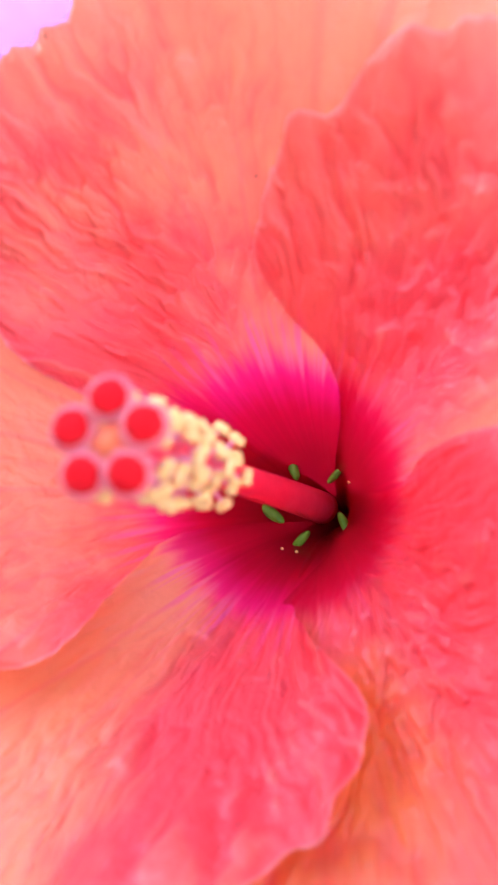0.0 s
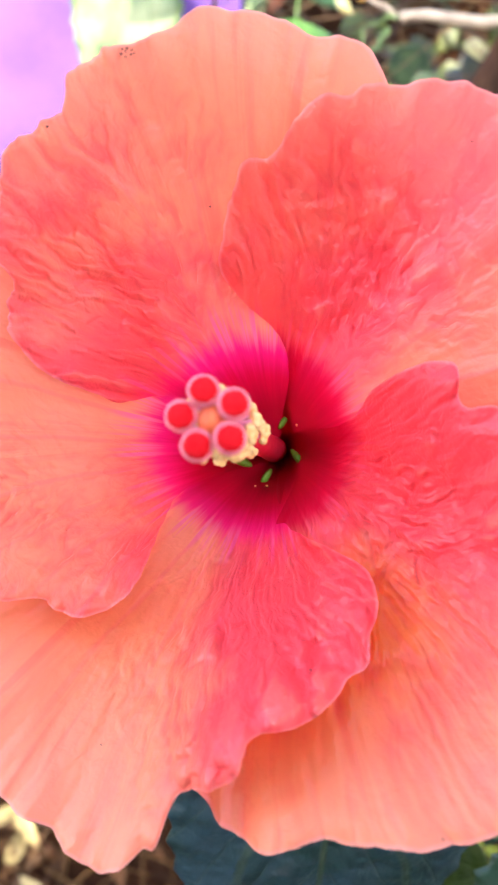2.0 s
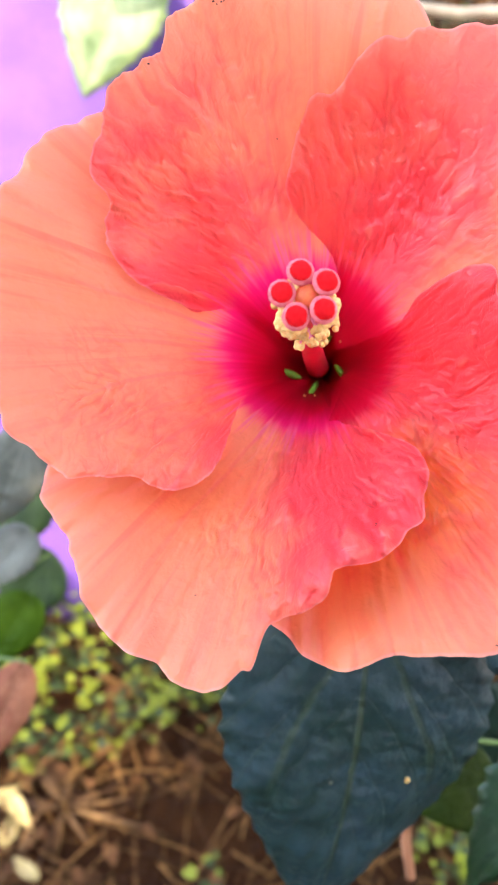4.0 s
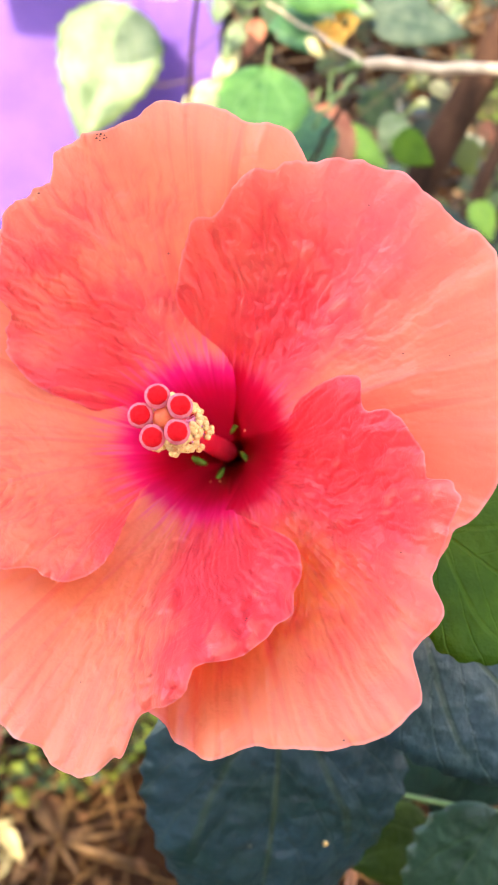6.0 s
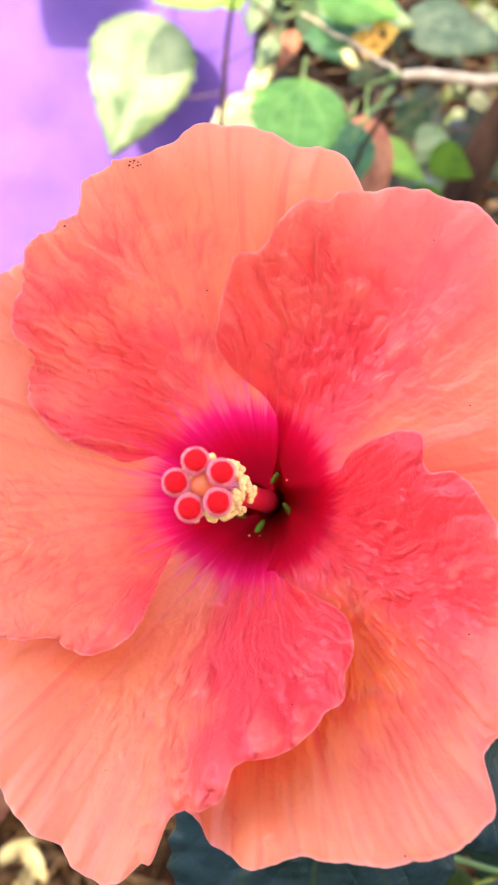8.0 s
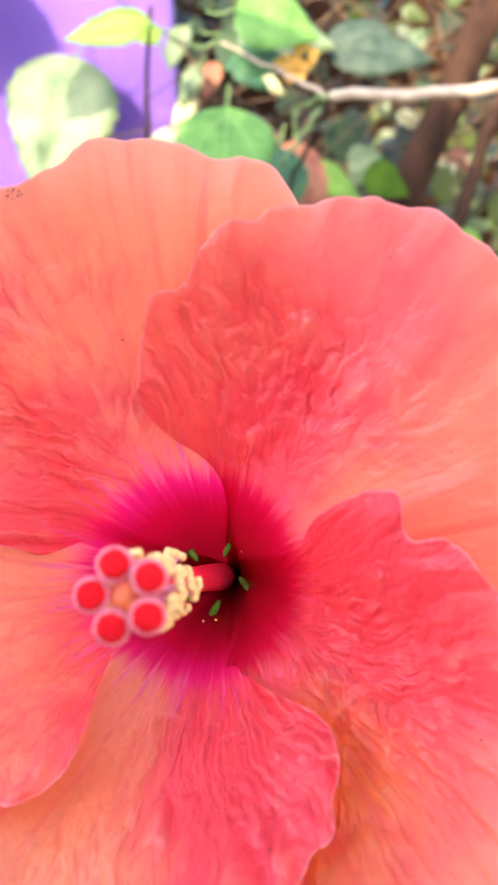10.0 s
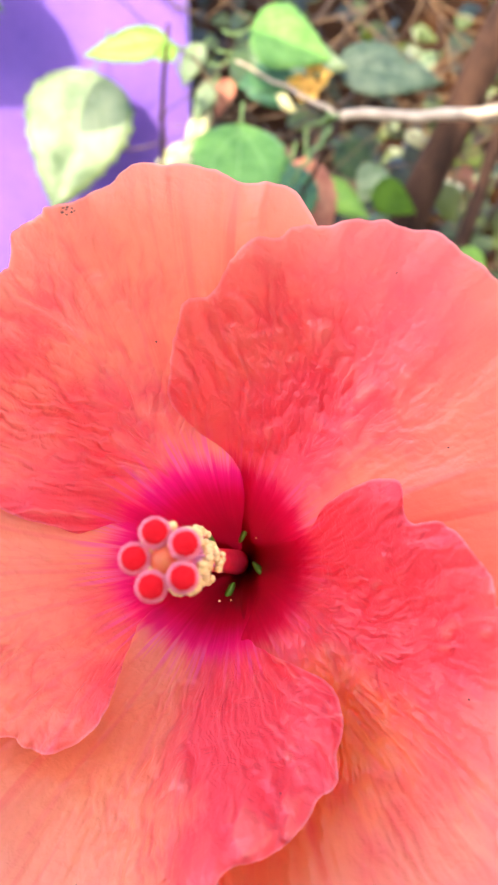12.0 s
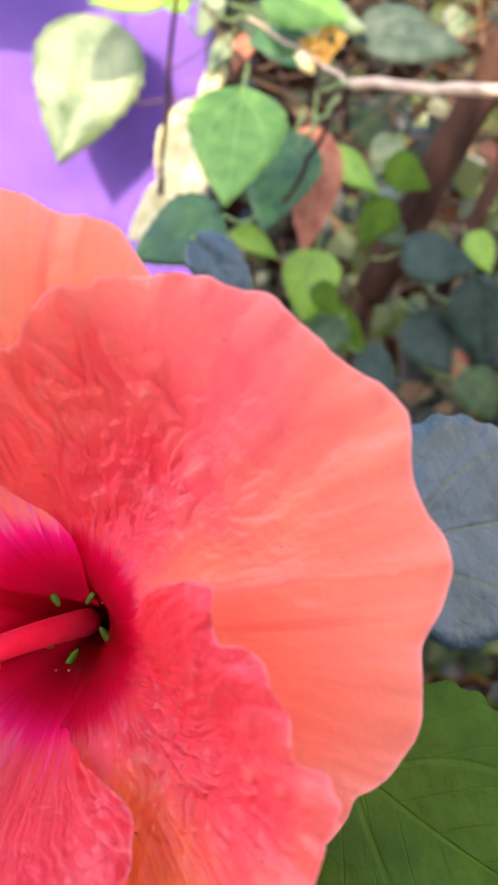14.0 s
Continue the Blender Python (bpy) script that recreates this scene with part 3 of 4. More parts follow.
def build_petal(spec, parent, seed, rings=150, spokes=600):
    cen = radians(spec["centre"])
    turn = np.arange(spokes) / spokes
    reach = rim_reach(spec["rim"], 360.0 * turn)
    reach = reach + 0.22 * grain_noise(turn * 90.0, turn * 0.0 + 0.3, 50 + seed)
    f = ((np.arange(rings) + 1.0) / rings)[:, None] ** 0.85
    a = 2 * math.pi * turn[None, :] + cen
    x = np.concatenate(([36 * math.cos(cen)], (36 * math.cos(cen) + f * reach * np.cos(a)).ravel()))
    y = np.concatenate(([36 * math.sin(cen)], (36 * math.sin(cen) + f * reach * np.sin(a)).ravel()))
    edge = np.concatenate(([0.0], np.repeat(f.ravel(), spokes)))
    co, phi, r, wrinkle, slant, crisp, rib = petal_surface(spec, seed, x, y, edge)
    aim, wide, amount = spec.get("band", (0.0, 1.0, 0.0))
    tone = phi / 55.0 * spec["spread"] + spec["blush"] + amount * np.exp(-((phi - aim) / wide) ** 2)
    k = np.arange(spokes)
    m = (k + 1) % spokes
    rows = 1 + spokes * np.arange(rings - 1)[:, None]
    quads = np.stack((rows + k, rows + spokes + k, rows + spokes + m, rows + m), -1).reshape(-1, 4)
    fan = np.stack((np.zeros_like(k), 1 + k, 1 + m), -1)
    me = bpy.data.meshes.new("petal")
    me.from_pydata((co * 0.001).tolist(), [], fan.tolist() + quads.tolist())
    corner = np.concatenate((fan.ravel(), quads.ravel()))
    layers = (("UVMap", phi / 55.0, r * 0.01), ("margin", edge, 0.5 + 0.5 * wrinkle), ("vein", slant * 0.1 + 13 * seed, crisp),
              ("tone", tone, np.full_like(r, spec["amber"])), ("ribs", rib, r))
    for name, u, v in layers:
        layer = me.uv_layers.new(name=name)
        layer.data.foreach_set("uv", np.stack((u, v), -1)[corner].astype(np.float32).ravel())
    me.polygons.foreach_set("use_smooth", np.ones(len(me.polygons), dtype=bool))
    me.materials.append(spec["skin"])
    ob = new("petal", me)
    ob.parent = parent
    return ob


flower = thing("hibiscus_flower", "open coral-red hibiscus bloom with a dark red throat", "flower")
flower.matrix_world = FLOWER
for number, spec in enumerate(PETALS):
    build_petal(spec, flower, number)


SPECKS = ((1, 61.3, 49.1), (0, 59.0, 104.2), (0, 58.6, 103.6), (0, 59.3, 103.9), (0, 58.7, 103.1), (0, 58.4, 104.5), (0, 59.3, 104.6), (0, 58.8, 105.0), (0, 59.1, 103.3), (3, 43.7, -67.3), (2, 54.5, -27.6), (3, 58.7, -108.5), (0, 40.8, 98.0), (2, 72.0, -57.7), (1, 50.9, 20.2), (0, 53.9, 121.1), (1, 59.8, 16.1), (3, 44.0, -67.5), (2, 38.2, -48.7))


def build_specks():
    rng = random.Random(31)
    for which, r, turn in SPECKS:
        spec = PETALS[which]
        x, y = r * math.cos(radians(turn)), r * math.sin(radians(turn))
        bm = bmesh.new()
        at = Vector(petal_surface(spec, which, np.array([x]), np.array([y]), np.array([0.4]))[0][0]) * 0.001
        size = rng.uniform(0.00014, 0.00026) * (1.2 if r > 56 and which == 0 else 1.0)
        for v in ball(bm, at + Vector((0, 0, 0.0003)), size, (1.0, 0.7, 0.6), 7):
            v.co += 0.00008 * noise.noise_vector(v.co * 4000)
        part("speck", bm, SPECK, flower, "tiny dark speck of dirt")


def column_point(f):
    """The staminal column's axis, from the throat (0) to the stigmas (1), in metres."""
    return Vector((0.0049 * f ** 1.6, -0.0025 * f ** 1.5, -0.006 + 0.083 * f))


def build_column():
    bm = bmesh.new()
    tube(bm, [column_point(i / 24) for i in range(25)], [0.0030 - 0.0010 * min(i / 14, 1.0) for i in range(25)], 16)
    part("staminal_column", bm, COLUMN, flower, "smooth red tube of fused stamens")


build_column()


def ball(bm, at, size, squash=(1, 1, 1), segs=10):
    made = bmesh.ops.create_uvsphere(bm, u_segments=segs, v_segments=max(segs - 3, 5), radius=1.0)
    for v in made["verts"]:
        v.co = Vector(at) + Vector((v.co.x * squash[0], v.co.y * squash[1], v.co.z * squash[2])) * size
    return made["verts"]


def build_stamens():
    rng = random.Random(11)
    for k in range(84):
        f = 0.70 + 0.28 * (k / 84) + rng.uniform(-0.01, 0.01)
        a = k * 2.39996 + rng.uniform(-0.3, 0.3)
        out = Vector((math.cos(a), math.sin(a), 0))
        foot = column_point(f) + out * 0.0018
        head = column_point(f) + out * rng.uniform(0.0036, 0.0056) + Vector((0, 0, rng.uniform(-0.0015, 0.003)))
        bm = bmesh.new()
        tube(bm, bent(foot, head, -0.0004, 5), [0.00022] * 6, 6)
        stalk = part("stamen", bm, FILAMENT, flower)
        bm = bmesh.new()
        side = out.cross(Vector((0, 0, 1))).normalized()
        for s in (-1, 1):
            for v in ball(bm, head + side * s * 0.0004 + out * 0.0001, 0.00076, (1, 1, 0.95), 8):
                v.co += 0.00014 * noise.noise_vector(v.co * 1500)
        part("anther", bm, POLLEN, stalk)


build_stamens()


def build_stigmas():
    tip = column_point(1.0)
    bm = bmesh.new()
    for v in ball(bm, tip + Vector((0.0002, 0, 0.0016)), 0.0021, (1.0, 1.0, 0.55), 16):
        v.co += 0.0002 * noise.noise_vector(v.co * 1400)
    part("style_hub", bm, STYLE, flower, "orange-pink hub where the styles part")
    lean = Matrix.Rotation(radians(15), 4, "Y")
    for k in range(5):
        a = radians(32 + 72 * k)
        out = Vector((math.cos(a), math.sin(a), 0))
        up = (lean @ Vector((0, 0, 1)) + 0.12 * out).normalized()
        head = tip + out * 0.0040 + Vector((0, 0, 0.0024))
        turn = up.to_track_quat("Z", "Y").to_matrix()
        bm = bmesh.new()
        tube(bm, [tip - Vector((0, 0, 0.004)), tip + out * 0.0008 + Vector((0, 0, 0.0008)), tip + out * 0.0024 + Vector((0, 0, 0.0014)), head - up * 0.0004], [0.0008, 0.0009, 0.0008, 0.0010], 8)
        style = part("style", bm, STYLE, flower, "short orange-pink style branch")
        bm = bmesh.new()
        for v in ball(bm, (0, 0, 0), 0.00242, (1.0, 1.0, 0.42), 24):
            v.co = head + turn @ (v.co + 0.00013 * noise.noise_vector(v.co * 2600))
        part("stigma_rim", bm, STIGMA_RIM, style, "pale pink fuzzy rim")
        bm = bmesh.new()
        for v in ball(bm, (0, 0, 0.00062), 0.00186, (1.0, 1.0, 0.44), 24):
            v.co = head + turn @ (v.co + 0.0001 * noise.noise_vector(v.co * 3200))
        part("stigma", bm, STIGMA, style, "velvety red stigma pad")


build_stigmas()
build_specks()


def build_calyx():
    for k, (ang, r, h, turn, size) in enumerate(((-95, 6.8, -1.0, 60, 1.0), (-18, 6.6, -1.5, -50, 1.0), (132, 7.4, 0.5, 125, 1.1), (63, 6.4, 0.0, 60, 0.8), (-150, 6.9, 2.5, -20, 1.25))):
        a, t = radians(ang), radians(turn)
        bm = bmesh.new()
        verts = ball(bm, (0, 0, 0), 0.0024 * size, (1.0, 0.34, 0.45), 14)
        spin = Matrix.Rotation(t, 4, "Z")
        for v in verts:
            v.co = spin @ v.co + Vector((r * math.cos(a), r * math.sin(a), h + 0.6)) * 0.001
        part("sepal", bm, SEPAL, flower, "green sepal showing between the petal claws")


build_calyx()


def build_glints():
    # tiny pale balls added in place of bright highlights in the throat
    for ang, r, h in ((-104, 9.2, 3.5), (-88, 8.8, 3.0), (38, 8.0, 3.0), (150, 10.5, 5.5), (-30, 10.0, 4.5)):
        bm = bmesh.new()
        ball(bm, Vector((r * math.cos(radians(ang)), r * math.sin(radians(ang)), h)) * 0.001, 0.00028, (1, 1, 1), 8)
        part("throat_glint", bm, POLLEN, flower, "small pale ball standing for a highlight")


build_glints()

# ---- hibiscus shrub that bears the flower ----
shrub = thing("hibiscus_shrub", "leafy hibiscus shrub with dark toothed leaves", "shrub", (0.06, 0.32, 0.0))


def shrub_leaf(owner, base, tip, ratio, facing, mat, seed, stem=None, label="", **more):
    bm = bmesh.new()
    off = Vector(owner.location)
    base, tip = Vector(base) - off, Vector(tip) - off
    leaf_blade(bm, base, tip, ratio * (tip - base).length, facing, seed=seed, **more)
    blade = part("leaf", bm, mat, owner, label)
    bm = bmesh.new()
    foot = (Vector(stem) - off) if stem else base - (tip - base) * 0.35 + Vector((0, 0, -0.01))
    tube(bm, bent(foot, base, 0.004, 6), [0.0012] * 7, 6)
    part("leaf_stalk", bm, STEM, blade)
    return blade


def shrub_branch(owner, points, r0, r1, mat=BARK, name="branch"):
    off = Vector(owner.location)
    bm = bmesh.new()
    n = len(points)
    tube(bm, [Vector(p) - off for p in points], [r0 + (r1 - r0) * i / (n - 1) for i in range(n)], 9)
    return part(name, bm, mat, owner)


shrub_branch(shrub, bent((0.06, 0.32, -0.02), (0.03, 0.27, 0.90), 0.0, 14, 0.006, 3), 0.008, 0.004, BARK, "trunk")
shrub_branch(shrub, bent((0.03, 0.27, 0.90), (0.002, 0.212, 1.012), -0.01, 8), 0.0028, 0.002, STEM, "flower_stalk")
shrub_branch(shrub, bent((0.03, 0.27, 0.90), (0.03, 0.26, 1.00), 0.0, 6, 0.003, 5), 0.004, 0.002, STEM)
shrub_branch(shrub, bent((0.055, 0.31, 0.22), (-0.24, 0.36, 0.30), 0.0, 8, 0.006, 6), 0.004, 0.002, STEM)
UPFACE = (0.0, -0.75, 0.65)
shrub_branch(shrub, bent((-0.24, 0.36, 0.30), (-0.22, 0.40, 0.72), 0.0, 8, 0.006, 7), 0.003, 0.002, STEM)
FORK, LOW, SPRAY = (0.03, 0.268, 0.93), (0.040, 0.29, 0.78), (-0.22, 0.40, 0.72)
shrub_leaf(shrub, (0.0140, 0.1776, 0.9676), (0.0081, 0.1480, 0.8373), 0.61, (0.05, -0.93, 0.36), LEAF_DARK, 1, FORK, "dark green toothed leaf, bluish sky sheen put into its colour", rows=80, cols=16, blunt=0.36, teeth=13, bite=0.085, fold=0.05)
shrub_leaf(shrub, (0.0462, 0.1676, 1.0261), (0.0900, 0.1480, 1.0090), 0.95, (0.1, -0.7, 0.75), LEAF_GREEN, 2, FORK, "fresh green leaf", rows=36, cols=14)
shrub_leaf(shrub, (0.043, 0.172, 1.002), (0.110, 0.158, 0.932), 0.66, (0.0, -0.8, 0.6), LEAF_DARK, 3, FORK, rows=36, cols=14)
shrub_leaf(shrub, (0.062, 0.245, 1.011), (0.140, 0.285, 1.000), 0.72, (0.0, -0.75, 0.65), LEAF_DARK, 4, FORK, rows=36, cols=14)
shrub_leaf(shrub, (0.0849, 0.2120, 0.8375), (0.0482, 0.1980, 0.8393), 0.85, UPFACE, LEAF_OLIVE, 5, LOW, "olive green leaf", bite=0.05)
# two dark leaves added to stand for the shaded soil in this gap
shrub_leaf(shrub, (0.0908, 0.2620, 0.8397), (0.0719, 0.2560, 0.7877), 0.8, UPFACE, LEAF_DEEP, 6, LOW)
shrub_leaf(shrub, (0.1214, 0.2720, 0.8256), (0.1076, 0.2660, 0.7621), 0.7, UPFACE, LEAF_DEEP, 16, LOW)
shrub_leaf(shrub, (0.0982, 0.1920, 0.8818), (0.0649, 0.1680, 0.8315), 0.62, UPFACE, LEAF_JADE, 7, LOW, "mid-green toothed leaf", rows=60, teeth=8, bite=0.22)
shrub_leaf(shrub, (0.0724, 0.2450, 0.8008), (0.0957, 0.2400, 0.8007), 0.40, UPFACE, LEAF_BROWN, 15, LOW, "dry red-brown leaf")
shrub_branch(shrub, bent((0.0524, 0.2250, 0.8183), (0.0628, 0.2150, 0.7643), 0.0, 8, 0.001, 8), 0.0022, 0.0022, LEAF_BROWN, "dead_stalk")
shrub_leaf(shrub, (-0.118, 0.356, 0.898), (-0.142, 0.344, 0.842), 0.5, UPFACE, LEAF_ASH, 8, SPRAY)
shrub_leaf(shrub, (-0.120, 0.354, 0.838), (-0.150, 0.334, 0.812), 0.6, UPFACE, LEAF_ASH, 9, SPRAY)
shrub_leaf(shrub, (-0.1229, 0.3495, 0.7980), (-0.1466, 0.3256, 0.7615), 0.6, UPFACE, LEAF_GREEN, 10, SPRAY)
shrub_leaf(shrub, (-0.1217, 0.3152, 0.7829), (-0.1438, 0.2828, 0.7338), 0.4, UPFACE, LEAF_BROWN, 12, SPRAY, "dry red-brown leaf")
shrub_leaf(shrub, (-0.1457, 0.4885, 0.7707), (-0.1838, 0.4622, 0.7300), 0.8, UPFACE, LEAF_MID, 13, SPRAY)
shrub_leaf(shrub, (-0.1384, 0.4763, 0.7170), (-0.1758, 0.4501, 0.6766), 0.8, UPFACE, LEAF_MID, 14, SPRAY)
shrub_leaf(shrub, (0.005, 0.380, 1.046), (0.032, 0.368, 1.020), 0.5, UPFACE, LEAF_DARK, 11, (0.02, 0.36, 0.98))

for at, size, mat, label in (((0.0322, 0.1655, 0.9000), 0.0015, POLLEN, "fallen yellow pollen crumb"), ((0.0083, 0.1615, 0.9034), 0.0008, LEAF_ASH, "tiny pale fleck")):
    bm = bmesh.new()
    ball(bm, Vector(at) - Vector(shrub.location), size, (0.8, 0.35, 1.0), 8)
    part("fleck", bm, mat, shrub, label)

# ---- shrubs behind ----
hedge = thing("garden_shrub", "sunlit garden shrub with mixed green leaves and bare twigs", "shrub", (0.10, 0.95, 0.0))
HIGH_LEAVES = (
    ((-0.137, 1.093, 1.033), (-0.186, 1.022, 0.898), 0.74, LEAF_PALE, "leaf with sunlight put into its pale patches"),
    ((0.014, 0.763, 1.030), (0.006, 0.684, 0.968), 0.72, LEAF_SUNLIT, "toothed leaf with sunlight put into its bright green"),
    ((0.056, 0.804, 0.992), (0.035, 0.746, 0.928), 0.70, LEAF_TEAL, ""),
    ((0.073, 0.828, 0.992), (0.070, 0.776, 0.900), 0.45, LEAF_BROWN, "curled dry brown leaf"),
    ((0.090, 0.912, 0.953), (0.142, 0.881, 0.925), 0.50, LEAF_LIME, "bright lime young leaf"),
    ((-0.027, 0.890, 0.978), (-0.043, 0.823, 0.898), 0.45, LEAF_GLARE, "leaf with the sun's glare put into its cream colour"),
    ((0.148, 0.907, 0.948), (0.190, 0.895, 0.927), 0.8, LEAF_GREEN, ""),
    ((0.154, 0.896, 0.915), (0.127, 0.877, 0.875), 0.7, LEAF_GREEN, ""),
    ((0.081, 0.784, 0.902), (0.073, 0.756, 0.848), 0.8, LEAF_LIME, ""),
    ((0.012, 0.764, 0.922), (0.049, 0.753, 0.904), 0.5, LEAF_LIME, ""),
    ((0.112, 0.950, 1.055), (0.215, 0.938, 1.043), 0.55, LEAF_SAGE, "grey-green leaf half in shade"),
    ((0.026, 0.856, 1.092), (0.096, 0.850, 1.070), 0.85, LEAF_SUNLIT, ""),
    ((0.010, 0.941, 1.060), (0.067, 0.934, 1.045), 0.75, LEAF_MID, ""),
)
LOW_LEAVES = (
    ((-0.045, 0.866, 1.082), (-0.118, 0.866, 1.072), 0.45, LEAF_LIME, ""),
    ((0.160, 0.838, 0.885), (0.232, 0.829, 0.880), 0.66, LEAF_DEEP, "leaf with shade put into its dark green"),
    ((0.232, 0.845, 0.862), (0.252, 0.830, 0.778), 0.72, LEAF_DEEP, "leaf with shade put into its dark green"),
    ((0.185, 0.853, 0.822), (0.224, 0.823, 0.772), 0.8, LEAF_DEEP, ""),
    ((0.090, 0.897, 0.797), (0.150, 0.878, 0.765), 0.7, LEAF_GREEN, ""),
    ((0.128, 1.005, 0.972), (0.162, 0.983, 0.934), 0.8, LEAF_MID, ""),
    ((0.210, 0.796, 0.920), (0.229, 0.779, 0.890), 0.7, LEAF_LIME, ""),
    ((0.224, 0.781, 0.800), (0.250, 0.758, 0.760), 0.8, LEAF_MID, ""),
    ((0.010, 0.553, 1.000), (-0.042, 0.541, 0.976), 0.7, LEAF_TEAL, ""),
    ((-0.0280, 0.9879, 0.9794), (-0.0519, 0.8911, 0.8794), 0.42, LEAF_GLARE, "leaf with the sun's glare put into its cream colour"),
    ((-0.0487, 0.9137, 0.9160), (-0.0806, 0.8642, 0.8733), 0.5, LEAF_GLARE, "leaf with the sun's glare put into its cream colour"),
    ((-0.0368, 0.9701, 0.9124), (-0.0372, 0.9120, 0.8564), 0.4, LEAF_GLARE, ""),
    ((0.0278, 0.9496, 1.0707), (0.1170, 0.9175, 1.0584), 0.6, LEAF_PALE, "leaf with sunlight put into its pale patches"),
)
EDGE_LEAVES = (
    ((-0.0420, 0.9430, 1.0588), (-0.0687, 0.9583, 1.0832), 0.6, LEAF_LIME, ""),
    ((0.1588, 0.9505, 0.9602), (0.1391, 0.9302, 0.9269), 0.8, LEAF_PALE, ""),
    ((0.1711, 0.8802, 0.8844), (0.1284, 0.8849, 0.8913), 0.6, LEAF_MID, ""),
    ((0.0785, 0.7239, 0.8962), (0.0974, 0.7103, 0.8746), 0.7, LEAF_GREEN, ""),
    ((0.1056, 0.7845, 0.8425), (0.0864, 0.7455, 0.8171), 0.7, LEAF_MID, ""),
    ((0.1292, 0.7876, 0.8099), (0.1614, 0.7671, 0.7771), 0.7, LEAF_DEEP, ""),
    ((-0.0078, 1.0639, 1.0268), (-0.0287, 1.0406, 0.9888), 0.45, LEAF_PALE, ""),
    ((-0.0125, 1.0593, 1.0003), (-0.0393, 1.0342, 0.9591), 0.4, LEAF_GLARE, ""),
    ((-0.0185, 1.0850, 1.0608), (-0.0393, 1.0602, 1.0203), 0.5, LEAF_PALE, ""),
    ((0.0097, 1.0592, 0.9624), (-0.0090, 1.0369, 0.9259), 0.4, LEAF_GLARE, ""),
    ((0.0120, 1.0970, 1.0236), (-0.0038, 1.0747, 0.9872), 0.5, LEAF_BROWN, ""),
    ((0.0599, 1.0669, 1.0137), (0.0845, 1.0550, 0.9950), 0.5, LEAF_GLARE, ""),
    ((0.2684, 1.0423, 0.9393), (0.2819, 1.0268, 0.9145), 0.6, LEAF_BROWN, ""),
)
FAR_LEAVES = (
    ((0.2325, 0.8801, 0.7711), (0.2456, 0.8625, 0.7428), 0.6, LEAF_BROWN, ""),
    ((0.0300, 1.0398, 1.0265), (0.0654, 1.0256, 1.0041), 0.6, LEAF_TEAL, ""),
    ((-0.0486, 0.8555, 0.9170), (-0.0815, 0.8157, 0.8899), 0.5, LEAF_GLARE, "leaf with the sun's glare put into its cream colour"),
    ((-0.0313, 0.9164, 0.9779), (-0.0516, 0.8608, 0.9254), 0.4, LEAF_GLARE, "leaf with the sun's glare put into its cream colour"),
    ((0.2066, 1.0631, 0.9720), (0.2434, 1.0528, 0.9559), 0.5, LEAF_GLARE, ""),
    ((0.2437, 1.1109, 1.0501), (0.2214, 1.0948, 1.0236), 0.5, LEAF_PALE, ""),
    ((0.0909, 1.0231, 0.9053), (0.1160, 1.0110, 0.8861), 0.5, LEAF_BROWN, ""),
    ((0.2579, 0.9104, 0.8206), (0.2760, 0.8988, 0.8021), 0.5, LEAF_GLARE, ""),
    ((0.2164, 0.9627, 0.8095), (0.2415, 0.9507, 0.7904), 0.5, LEAF_PALE, ""),
    ((0.062, 0.880, 1.054), (0.014, 0.870, 1.046), 0.75, LEAF_TEAL, ""),
    # unseen leaf added higher up to shade part of the first leaf
    ((-0.198, 0.890, 1.166), (-0.240, 0.880, 1.108), 0.75, LEAF_MID, ""),
)
for number, (base, tip, ratio, mat, label) in enumerate(HIGH_LEAVES + LOW_LEAVES + EDGE_LEAVES + FAR_LEAVES):
    shrub_leaf(hedge, base, tip, ratio, UPFACE, mat, 40 + number, None, label)
# unseen leaf added higher up to throw a toothed shadow on the wall
shrub_leaf(hedge, (-0.235, 1.035, 1.165), (-0.310, 1.030, 1.055), 0.85, UPFACE, LEAF_MID, 80, None, "broad toothed leaf", teeth=12, bite=0.55, rows=70)
for number, (a, b, r0, r1, mat) in enumerate((
    ((0.071, 0.805, 1.022), (0.095, 0.784, 1.032), 0.0010, 0.0022, STEM),
    ((0.095, 0.784, 1.032), (0.260, 0.755, 1.040), 0.0042, 0.005, TWIG),
    ((0.095, 0.784, 1.032), (0.050, 0.763, 0.945), 0.0022, 0.0016, BARK),
    ((0.087, 0.779, 1.024), (0.055, 0.755, 0.985), 0.002, 0.0016, STEM),
    ((0.290, 0.985, 1.120), (0.150, 0.940, 0.800), 0.017, 0.019, BARK),
    ((0.290, 0.925, 1.060), (0.205, 0.850, 0.840), 0.006, 0.008, BARK),
    ((0.014, 0.886, 1.063), (0.097, 0.805, 1.028), 0.0012, 0.0018, TWIG),
    ((-0.046, 0.926, 1.090), (-0.060, 0.870, 0.900), 0.002, 0.003, BARK),
    ((0.10, 0.98, -0.02), (0.150, 0.94, 0.80), 0.014, 0.011, BARK),
)):
    shrub_branch(hedge, bent(a, b, 0.0, 8, 0.003, number), r0, r1, mat, "twig" if r0 < 0.01 else "branch")


